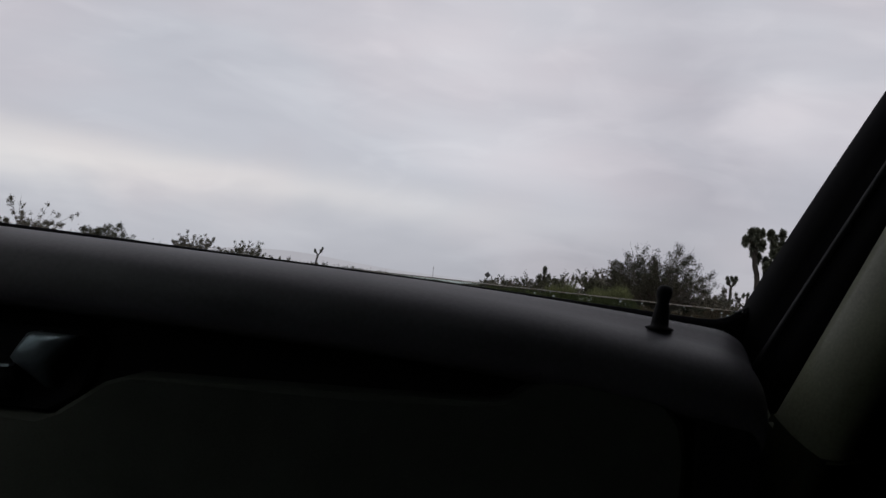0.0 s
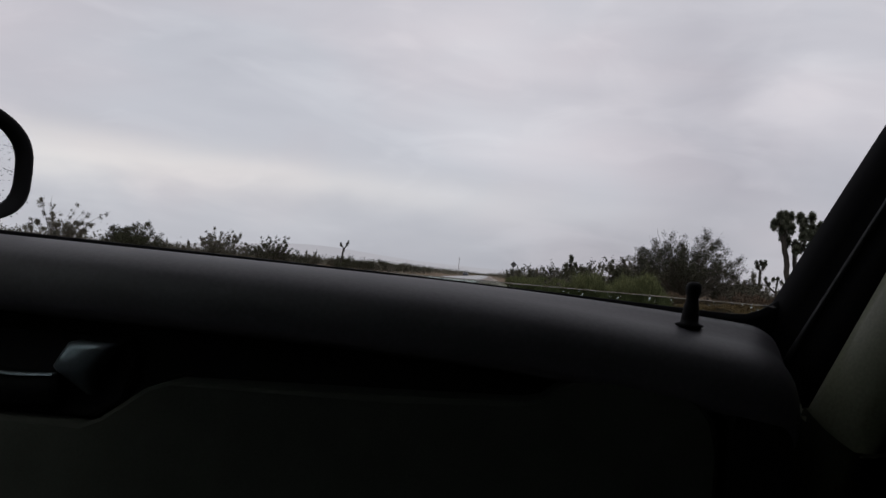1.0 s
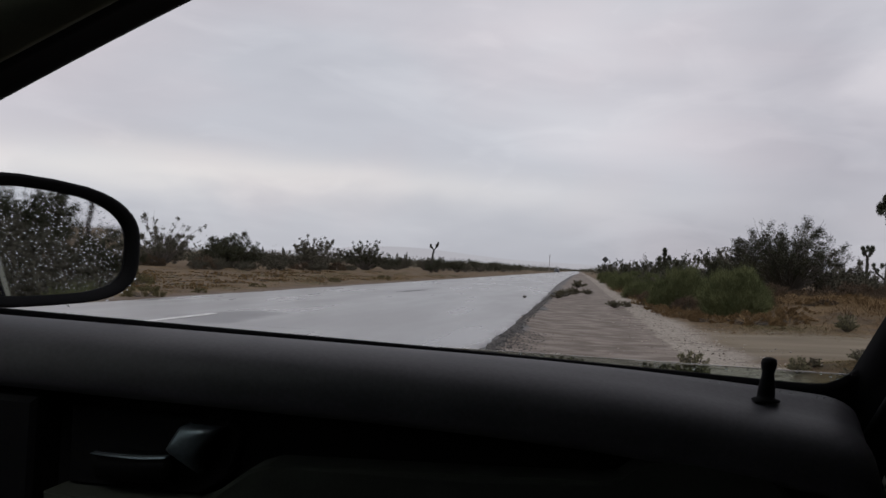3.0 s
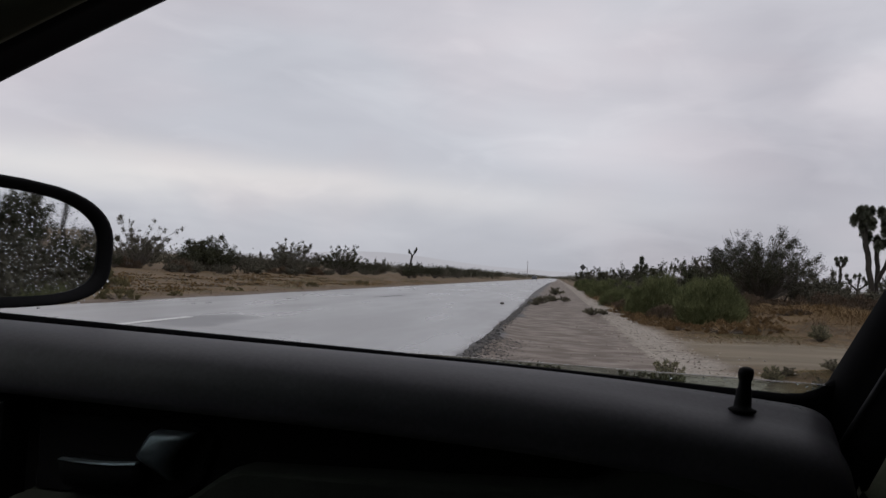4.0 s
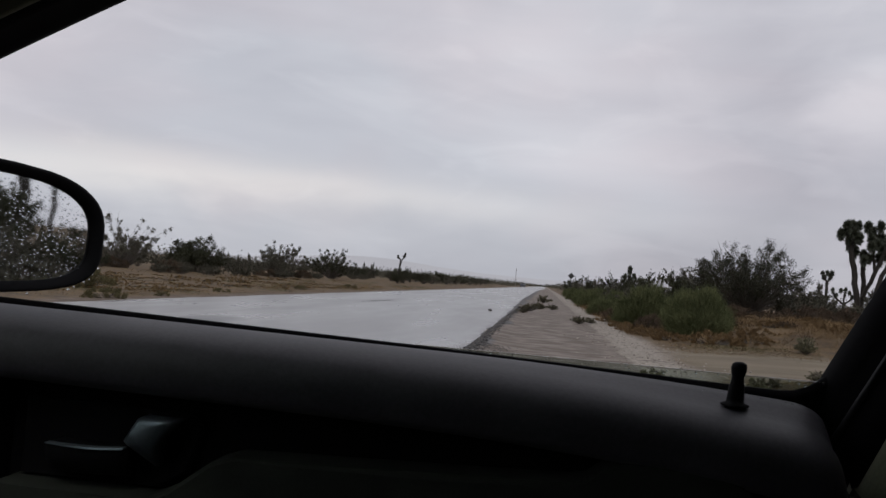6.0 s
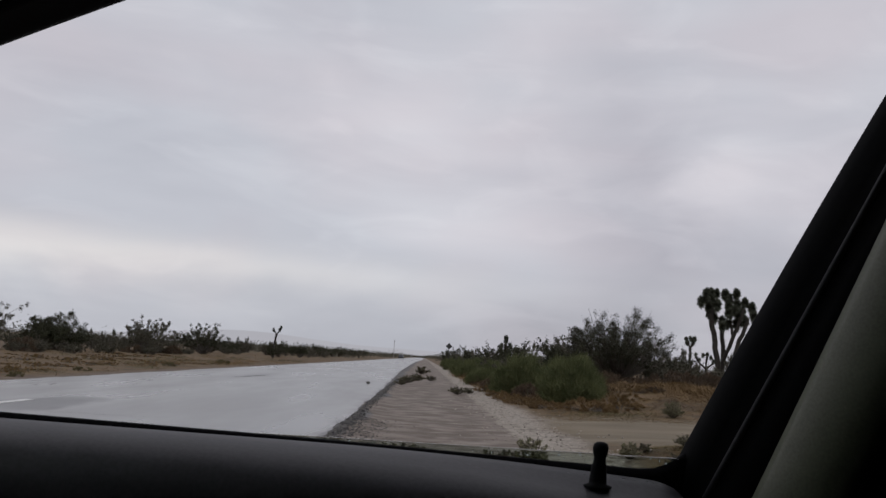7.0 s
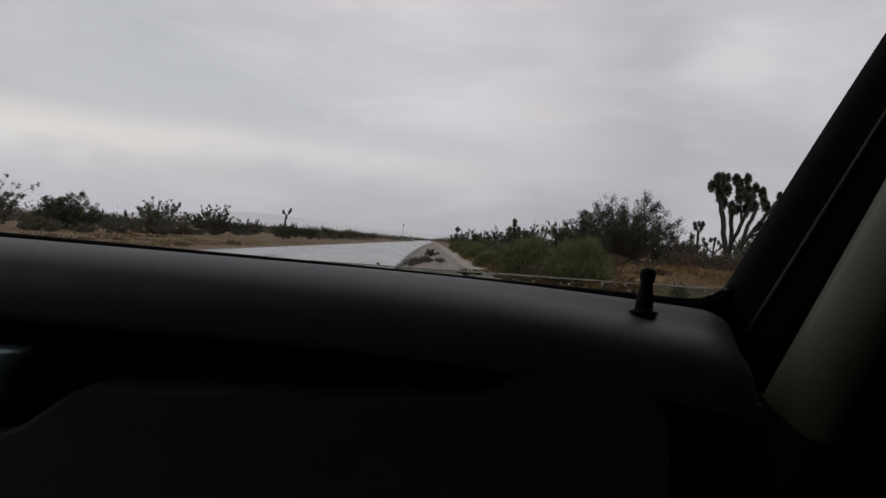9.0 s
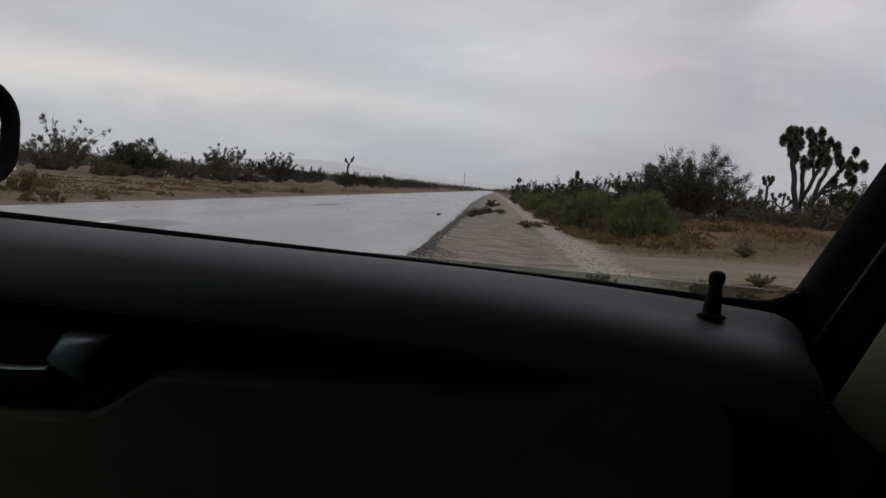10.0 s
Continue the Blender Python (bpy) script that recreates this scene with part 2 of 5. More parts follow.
M_SIGN = material("sign_back_metal", (0.035, 0.035, 0.035), (0.07, 0.07, 0.07), 3, (0.4, 0.6), 0.0, 40, metal=0.5)
M_LINE = material("worn_white_paint", (0.42, 0.42, 0.41), (0.72, 0.72, 0.70), 6, (0.3, 0.5), 0.3, 40, depth=0.003)


def road_material():
    m = bpy.data.materials.new("wet_asphalt")
    m.use_nodes = True
    n, l = m.node_tree.nodes, m.node_tree.links
    b = n["Principled BSDF"]
    tc = n.new("ShaderNodeTexCoord")
    mp = n.new("ShaderNodeMapping")
    mp.inputs["Scale"].default_value = (1.0, 0.16, 1.0)
    l.new(tc.outputs["Object"], mp.inputs["Vector"])
    big = n.new("ShaderNodeTexNoise")
    big.inputs["Scale"].default_value, big.inputs["Detail"].default_value = 0.7, 6.0
    l.new(mp.outputs[0], big.inputs["Vector"])
    fine = n.new("ShaderNodeTexNoise")
    fine.inputs["Scale"].default_value, fine.inputs["Detail"].default_value = 55.0, 3.0
    l.new(tc.outputs["Object"], fine.inputs["Vector"])
    ramp = n.new("ShaderNodeValToRGB")
    ramp.color_ramp.elements[0].position, ramp.color_ramp.elements[0].color = 0.3, (0.085, 0.085, 0.087, 1)
    ramp.color_ramp.elements[1].position, ramp.color_ramp.elements[1].color = 0.7, (0.125, 0.124, 0.123, 1)
    l.new(big.outputs["Fac"], ramp.inputs[0])
    l.new(ramp.outputs[0], b.inputs["Base Color"])

    def calc(op, *vals):
        k = n.new("ShaderNodeMath")
        k.operation = op
        for i, v in enumerate(vals):
            if isinstance(v, (int, float)):
                k.inputs[i].default_value = v
            else:
                l.new(v, k.inputs[i])
        return k.outputs[0]

    # a scuffed patch with less standing water beside the centre dash
    sep = n.new("ShaderNodeSeparateXYZ")
    l.new(tc.outputs["Object"], sep.inputs[0])
    wob = n.new("ShaderNodeTexNoise")
    wob.inputs["Scale"].default_value, wob.inputs["Detail"].default_value = 0.9, 5.0
    l.new(tc.outputs["Object"], wob.inputs["Vector"])
    px = calc("DIVIDE", calc("ADD", sep.outputs[0], 5.72), 0.62)
    py = calc("DIVIDE", calc("ADD", sep.outputs[1], -12.9), 1.8)
    dist = calc("ADD", calc("ADD", calc("MULTIPLY", px, px), calc("MULTIPLY", py, py)), calc("MULTIPLY", calc("SUBTRACT", wob.outputs["Fac"], 0.5), 2.6))
    dull = n.new("ShaderNodeMapRange")
    dull.interpolation_type = "SMOOTHSTEP"
    dull.inputs["From Min"].default_value, dull.inputs["From Max"].default_value = 1.6, 0.4
    l.new(dist, dull.inputs["Value"])
    r = n.new("ShaderNodeMapRange")
    r.inputs["From Min"].default_value, r.inputs["From Max"].default_value = 0.35, 0.65
    r.inputs["To Min"].default_value, r.inputs["To Max"].default_value = 0.25, 0.36
    l.new(big.outputs["Fac"], r.inputs["Value"])
    l.new(calc("ADD", r.outputs[0], calc("MULTIPLY", dull.outputs[0], 0.10)), b.inputs["Roughness"])
    l.new(calc("MULTIPLY", calc("SUBTRACT", 1.0, dull.outputs[0]), 0.25), b.inputs["Coat Weight"])
    bp = n.new("ShaderNodeBump")
    bp.inputs["Strength"].default_value, bp.inputs["Distance"].default_value = 0.06, 0.003
    l.new(fine.outputs["Fac"], bp.inputs["Height"])
    l.new(bp.outputs[0], b.inputs["Normal"])
    b.inputs["IOR"].default_value = 1.5
    b.inputs["Coat Roughness"].default_value = 0.2
    return m


M_ROAD = road_material()


def ground_material():
    """Desert soil: wet sand beside the road, a pale wash, a pale dirt track, reddish earth with dry litter elsewhere."""
    m = bpy.data.materials.new("desert_soil")
    m.use_nodes = True
    n, l = m.node_tree.nodes, m.node_tree.links
    b = n["Principled BSDF"]
    tc = n.new("ShaderNodeTexCoord")
    sep = n.new("ShaderNodeSeparateXYZ")
    l.new(tc.outputs["Object"], sep.inputs[0])

    def noise(scale, detail=5.0, stretch=None, bend=0.0):
        t = n.new("ShaderNodeTexNoise")
        t.inputs["Distortion"].default_value = bend
        t.inputs["Scale"].default_value, t.inputs["Detail"].default_value = scale, detail
        if stretch:
            mp = n.new("ShaderNodeMapping")
            mp.inputs["Scale"].default_value = stretch
            l.new(tc.outputs["Object"], mp.inputs["Vector"])
            l.new(mp.outputs[0], t.inputs["Vector"])
        else:
            l.new(tc.outputs["Object"], t.inputs["Vector"])
        return t.outputs["Fac"]

    def mth(op, a, bb=None):
        k = n.new("ShaderNodeMath")
        k.operation = op
        for i, v in enumerate((a, bb)):
            if v is None:
                continue
            if isinstance(v, (int, float)):
                k.inputs[i].default_value = v
            else:
                l.new(v, k.inputs[i])
        return k.outputs[0]

    def step(v, lo, hi):
        r = n.new("ShaderNodeMapRange")
        r.interpolation_type = "SMOOTHSTEP"
        r.inputs["From Min"].default_value, r.inputs["From Max"].default_value = lo, hi
        l.new(v, r.inputs["Value"])
        return r.outputs[0]

    def two(fac, lo, hi, c0, c1):
        r = n.new("ShaderNodeValToRGB")
        r.color_ramp.elements[0].position, r.color_ramp.elements[0].color = lo, (*c0, 1)
        r.color_ramp.elements[1].position, r.color_ramp.elements[1].color = hi, (*c1, 1)
        l.new(fac, r.inputs[0])
        return r.outputs[0]

    def blend(fac, a, bb):
        k = n.new("ShaderNodeMix")
        k.data_type = "RGBA"
        l.new(fac, k.inputs["Factor"])
        l.new(a, k.inputs["A"])
        l.new(bb, k.inputs["B"])
        return k.outputs["Result"]

    mid, fine, wob = noise(0.55), noise(14.0, 4.0), noise(0.35, 3.0)
    ripple = noise(1.7, 6.0, (0.95, 1.35, 1.0), 0.3)
    x = mth("ADD", sep.outputs[0], mth("MULTIPLY", mth("SUBTRACT", wob, 0.5), 1.2))
    y = mth("ADD", sep.outputs[1], mth("MULTIPLY", mth("SUBTRACT", wob, 0.5), 3.0))
    earth = blend(step(fine, 0.3, 0.7), two(mid, 0.35, 0.65, (0.048, 0.030, 0.0115), (0.106, 0.066, 0.026)), two(mid, 0.35, 0.65, (0.069, 0.044, 0.0165), (0.150, 0.097, 0.038)))
    litter = mth("MULTIPLY", step(noise(1.7, 5.0, None, 0.6), 0.54, 0.66), 0.75)
    ochre = mth("MULTIPLY", step(noise(2.4, 6.0, None, 0.4), 0.46, 0.60), 0.6)
    earth = blend(ochre, earth, two(fine, 0.3, 0.7, (0.082, 0.047, 0.017), (0.165, 0.100, 0.040)))
    earth = blend(litter, earth, two(fine, 0.3, 0.7, (0.032, 0.021, 0.011), (0.075, 0.049, 0.026)))
    sand = blend(step(ripple, 0.43, 0.58), two(fine, 0.3, 0.7, (0.070, 0.048, 0.031), (0.098, 0.069, 0.046)), two(fine, 0.3, 0.7, (0.118, 0.088, 0.062), (0.162, 0.125, 0.091)))
    wash = two(fine, 0.3, 0.7, (0.165, 0.142, 0.114), (0.36, 0.32, 0.27))
    spots = step(noise(2.6, 3.0, None, 1.0), 0.56, 0.66)
    wash = blend(spots, wash, two(fine, 0.3, 0.7, (0.070, 0.055, 0.040), (0.125, 0.100, 0.076)))
    gravel = two(noise(38.0, 2.0), 0.38, 0.62, (0.010, 0.010, 0.010), (0.075, 0.070, 0.067))
    dirt = two(noise(1.1, 8.0, (0.3, 1.1, 1.0)), 0.3, 0.7, (0.105, 0.082, 0.050), (0.200, 0.162, 0.108))
    # dirt track running off beside the shoulder
    track = mth("MULTIPLY", mth("MULTIPLY", step(sep.outputs[0], 2.0, 3.2), step(y, 12.6, 13.6)), mth("SUBTRACT", 1.0, step(y, 18.4, 19.6)))
    col = blend(track, earth, dirt)
    near = mth("MULTIPLY", step(x, 1.2, 1.5), mth("SUBTRACT", 1.0, step(x, 2.35, 2.95)))
    col = blend(near, col, wash)
    contact = mth("ADD", sep.outputs[0], mth("ADD", mth("MULTIPLY", mth("SUBTRACT", wob, 0.5), 0.5), mth("MULTIPLY", mth("SUBTRACT", noise(1.7, 4.0), 0.5), 0.35)))
    sh = mth("MULTIPLY", step(x, -1.7, -1.5), mth("SUBTRACT", 1.0, step(contact, 1.58, 1.72)))
    col = blend(sh, col, sand)
    edge = mth("MULTIPLY", step(x, -1.8, -1.5), mth("SUBTRACT", 1.0, step(x, -1.10, -0.92)))
    col = blend(edge, col, gravel)
    lefts = mth("MULTIPLY", step(x, -11.4, -10.6), mth("SUBTRACT", 1.0, step(x, -9.8, -9.4)))
    col = blend(lefts, col, sand)
    l.new(col, b.inputs["Base Color"])
    wet = n.new("ShaderNodeMapRange")
    wet.inputs["To Min"].default_value, wet.inputs["To Max"].default_value = 0.92, 0.34
    l.new(mth("MULTIPLY", sh, ripple), wet.inputs["Value"])
    l.new(wet.outputs[0], b.inputs["Roughness"])
    bp = n.new("ShaderNodeBump")
    bp.inputs["Strength"].default_value, bp.inputs["Distance"].default_value = 0.35, 0.03
    l.new(mth("ADD", mth("MULTIPLY", fine, 0.5), ripple), bp.inputs["Height"])
    l.new(bp.outputs[0], b.inputs["Normal"])
    return m


M_SOIL = ground_material()


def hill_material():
    # self-lit near-sky grey: the rain haze over the hills is painted in
    m = bpy.data.materials.new("hazy_hill_glow")
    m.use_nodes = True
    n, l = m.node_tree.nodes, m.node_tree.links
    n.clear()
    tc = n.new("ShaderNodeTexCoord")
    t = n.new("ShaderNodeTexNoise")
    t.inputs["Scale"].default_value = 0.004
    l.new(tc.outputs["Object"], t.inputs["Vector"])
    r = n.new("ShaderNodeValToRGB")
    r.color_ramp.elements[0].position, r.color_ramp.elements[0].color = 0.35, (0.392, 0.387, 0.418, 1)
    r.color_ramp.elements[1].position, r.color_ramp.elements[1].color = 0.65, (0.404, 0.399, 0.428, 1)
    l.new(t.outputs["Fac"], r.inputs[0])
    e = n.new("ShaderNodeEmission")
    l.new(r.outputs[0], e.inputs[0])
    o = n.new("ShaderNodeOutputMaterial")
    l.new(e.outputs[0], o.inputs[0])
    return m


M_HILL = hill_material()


# ---- helpers for meshes ----
def part(name, bm, material, parent, label="", smooth=False):
    """Links a bmesh as one mesh object under a thing or a part."""
    me = bpy.data.meshes.new(name)
    bmesh.ops.recalc_face_normals(bm, faces=bm.faces)
    bm.to_mesh(me)
    bm.free()
    me.materials.append(material)
    if smooth:
        for p in me.polygons:
            p.use_smooth = True
    ob = new(name, me)
    ob.parent = parent
    return tagged(ob, label)


def raw(name, verts, faces, material, parent=None, smooth=False):
    """Links arrays of vertices and faces as one mesh object."""
    me = bpy.data.meshes.new(name)
    me.from_pydata([tuple(v) for v in np.asarray(verts).tolist()], [], [tuple(f) for f in faces])
    me.materials.append(material)
    if smooth:
        me.polygons.foreach_set("use_smooth", [True] * len(me.polygons))
    me.update()
    ob = new(name, me)
    ob.parent = parent
    return ob


def box(bm, lo, hi, bevel=0.0):
    lo, hi = Vector(lo), Vector(hi)
    made = bmesh.ops.create_cube(bm, size=1.0, matrix=Matrix.Translation((lo + hi) / 2) @ Matrix.Diagonal((*(hi - lo), 1)))
    if bevel:
        edges = list({e for v in made["verts"] for e in v.link_edges})
        bmesh.ops.bevel(bm, geom=edges, offset=bevel, segments=2, affect="EDGES", profile=0.6)
    return bm


def loft(bm, rings, closed=False, caps=False):
    """Skins a row of rings of points."""
    rows = [[bm.verts.new(p) for p in ring] for ring in rings]
    for a, b in zip(rows, rows[1:]):
        k = len(a)
        for i in range(k if closed else k - 1):
            j = (i + 1) % k
            bm.faces.new((a[i], a[j], b[j], b[i]))
    if caps:
        bm.faces.new(rows[0][::-1])
        bm.faces.new(rows[-1])
    return bm


def slab(bm, outline, y0, y1, inset=0.004):
    """A plate in the x-z plane between y0 (front, with a softened rim) and y1."""
    pts = [Vector((x, 0, z)) for x, z in outline]
    mid = sum(pts, Vector()) / len(pts)
    soft = [p + (mid - p).normalized() * inset for p in pts]
    rings = [[(p.x, y1, p.z) for p in pts], [(p.x, y0 + inset, p.z) for p in pts], [(p.x, y0, p.z) for p in soft]]
    return loft(bm, rings, closed=True, caps=True)


def empty(name, at=(0, 0, 0)):
    ob = new(name)
    ob.matrix_basis = Matrix.Translation(at)
    return ob


def ease(v, lo, hi):
    t = np.clip((np.asarray(v, float) - lo) / (hi - lo), 0, 1)
    return t * t * (3 - 2 * t)


# ---- ground, road ----
def terrain(x, y):
    x, y = np.asarray(x, float), np.asarray(y, float)
    bank = 0.72 * ease(x, 3.0, 8.0) * ease(y, 16.5, 27.0)
    rise = 0.5 * ease(x, 10, 40) * ease(y, 25, 60)
    hump = 0.20 * np.exp(-(((x - 3.7) / 1.15) ** 2 + ((y - 11.0) / 0.8) ** 2))
    left = 0.25 * ease(-x, 13, 24)
    soft = 0.05 * np.sin(x * 0.9 + 1.3 * np.sin(y * 0.35)) * np.sin(y * 0.55 + x * 0.2) * (ease(x, 3.2, 6.0) + 0.1 * ease(-x, 12.0, 15.0))
    soft = soft + 0.028 * np.sin(x * 2.3 + 1.4 * np.sin(y * 1.7)) * np.sin(y * 1.9 + 1.2 * np.sin(x * 1.3)) * ease(x, 3.4, 4.6) * ease(y, 18.0, 20.5) * (1 - ease(y, 36, 44))
    dip = -0.05 * ease(x, -1.1, -0.5) * (1 - ease(x, 2.6, 4.0))
    low = -0.09 * ease(-x, 7.0, 9.6)
    return bank + rise + hump + left + soft + dip + low - 0.04


def spread(edges):
    out = []
    for a, b, s in edges:
        out += list(np.arange(a, b, s))
    return np.array(out + [edges[-1][1]])


def build_ground():
    gx = spread([(-3500, -400, 310), (-400, -80, 32), (-80, -14, 3), (-14, -9, 0.5), (-9, -2, 1.0), (-2, 12, 0.35), (12, 40, 1.4), (40, 400, 24), (400, 3500, 310)])
    gy = spread([(-3500, -400, 310), (-400, -30, 37), (-30, 4, 2.0), (4, 34, 0.5), (34, 100, 2.0), (100, 500, 20), (500, 3500, 300)])
    X, Y = np.meshgrid(gx, gy)
    Z = terrain(X, Y)
    verts = np.stack([X, Y, Z], -1).reshape(-1, 3)
    w = len(gx)
    i = np.arange((len(gy) - 1) * w).reshape(-1, w)[:, :-1].ravel()
    faces = np.stack([i, i + 1, i + 1 + w, i + w], -1).tolist()
    g = raw("ground", verts, faces, M_SOIL, smooth=True)
    tagged(g, "wet reddish desert soil with a sandy shoulder and dirt track", "ground", kind="structure")


build_ground()

ROAD_L, ROAD_R, LINE_X = -10.0, -1.18, -6.0


def build_road():
    rnd = random.Random(5)
    ys = list(np.arange(-60, 60, 0.35)) + list(np.arange(60, 300, 5)) + list(np.arange(300, 1250, 50))
    rows = []
    for y in ys:
        amp = 1.0 if y < 60 else 0.0
        drift = -0.35 * float(ease(y, 18, 70)) + 1.6 * float(ease(y, 130, 420))
        r = ROAD_R + drift + amp * (0.03 * math.sin(y * 0.9) + 0.02 * math.sin(y * 2.7 + 1) + rnd.uniform(-0.03, 0.03))
        lft = ROAD_L + amp * (0.06 * math.sin(y * 0.7 + 2) + rnd.uniform(-0.04, 0.04))
        rows.append([(lft, y, -0.16), (lft, y, -0.095), (lft + 0.25, y, -0.085), (-8.2, y, -0.02), (LINE_X, y, 0.05), (-3.6, y, 0.025), (r - 0.2, y, 0.0), (r, y, -0.012), (r + 0.03, y, -0.09)])
    road = part("road", loft(bmesh.new(), rows), M_ROAD, None, smooth=True)
    tagged(road, "rain-soaked grey two-lane asphalt road", "road", kind="structure")
    # centre dashes
    root = tagged(empty("road_marking", (LINE_X, 0, 0.05)), "worn white dashed centre line on the wet asphalt", "road marking", kind="structure")
    for k in range(2):
        y0 = 3.4 - 12.2 + 12.2 * k + (0.9 if k == 1 else 0.0)
        y1 = 13.4 - 12.2 + 12.2 * k
        bm = box(bmesh.new(), (-0.07, y0 if k != 1 else 7.2, -0.02), (0.07, y1, 0.006))
        part("dash", bm, M_LINE, root)


build_road()


def build_cracks():
    rnd = random.Random(9)
    wet = material("wet_tar", (0.012, 0.012, 0.013), (0.03, 0.03, 0.031), 8, (0.35, 0.6), 0.2, 60, depth=0.004)
    root = tagged(empty("road_crack", (0, 0, 0)), "dark irregular cracks and scars in the wet asphalt", "road crack", kind="structure")

    def level(x):
        return 0.05 - 0.0104 * abs(x - LINE_X)

    for x0, x1, y0, y1, w in ((-2.6, -1.2, 10.25, 10.7, 0.05), (-4.6, -2.7, 10.9, 10.4, 0.022), (-6.05, -5.75, 28.0, 32.6, 0.12), (-5.0, -3.4, 11.6, 11.9, 0.012)):
        rings = []
        for i in range(13):
            s = i / 12
            x, y = x0 + (x1 - x0) * s, y0 + (y1 - y0) * s
            k = w * (0.25 + 0.75 * math.sin(math.pi * min(max(s, 0.04), 0.96))) * rnd.uniform(0.5, 1.3)
            off = Vector((-(y1 - y0), x1 - x0, 0)).normalized()
            j = rnd.uniform(-0.05, 0.05)
            a, c = Vector((x, y, 0)) + off * (k + j), Vector((x, y, 0)) + off * (j - k)
            rings.append([(a.x, a.y, level(a.x) + 0.004), (c.x, c.y, level(c.x) + 0.004)])
        part("crack", loft(bmesh.new(), rings), wet, root)


build_cracks()


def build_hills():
    # upright backdrop strip that glows in its hazed colour
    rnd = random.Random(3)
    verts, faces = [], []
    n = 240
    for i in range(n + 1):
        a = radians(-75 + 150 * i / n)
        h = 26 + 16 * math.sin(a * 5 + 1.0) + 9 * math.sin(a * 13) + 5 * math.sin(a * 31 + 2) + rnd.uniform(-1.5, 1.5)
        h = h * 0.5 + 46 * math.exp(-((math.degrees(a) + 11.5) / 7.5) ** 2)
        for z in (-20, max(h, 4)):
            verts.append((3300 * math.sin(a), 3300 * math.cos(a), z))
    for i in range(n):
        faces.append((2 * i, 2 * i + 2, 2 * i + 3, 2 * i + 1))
    tagged(raw("backdrop", verts, faces, M_HILL), "flat glowing strip of pale hills, rain haze painted into its colour", "hills", kind="structure")


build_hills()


# ---- plants ----
def tubes(paths, radii, sides=3):
    """Tapered tubes along polylines, as arrays."""
    verts, faces = [], []
    for pts, rad in zip(paths, radii):
        base = len(verts)
        k = len(pts)
        for i, p in enumerate(pts):
            d = pts[min(i + 1, k - 1)] - pts[max(i - 1, 0)]
            d = d / (np.linalg.norm(d) + 1e-9)
            u = np.cross(d, (0.31, 0.95, 0.07))
            u /= np.linalg.norm(u) + 1e-9
            v = np.cross(d, u)
            r = rad[0] + (rad[1] - rad[0]) * i / (k - 1)
            for s in range(sides):
                a = 2 * math.pi * s / sides
                verts.append(p + r * (math.cos(a) * u + math.sin(a) * v))
        for i in range(k - 1):
            for s in range(sides):
                t = (s + 1) % sides
                faces.append((base + i * sides + s, base + i * sides + t, base + (i + 1) * sides + t, base + (i + 1) * sides + s))
    return verts, faces


def leaf_cards(rng, centres, size, aspect=0.5, up=0.0):
    """Small three-cornered leaves at the given places."""
    n = len(centres)
    d = rng.normal(size=(n, 3))
    d[:, 2] += up
    d /= np.linalg.norm(d, axis=1, keepdims=True)
    e = np.cross(d, rng.normal(size=(n, 3)))
    e /= np.linalg.norm(e, axis=1, keepdims=True) + 1e-9
    s = size * rng.uniform(0.6, 1.4, (n, 1))
    a, b = centres - d * s, centres + d * s
    c = centres + e * s * aspect * 2
    verts = np.stack([a, c, b], 1).reshape(-1, 3)
    i = np.arange(n) * 3
    return verts, np.stack([i, i + 1, i + 2], -1).tolist()


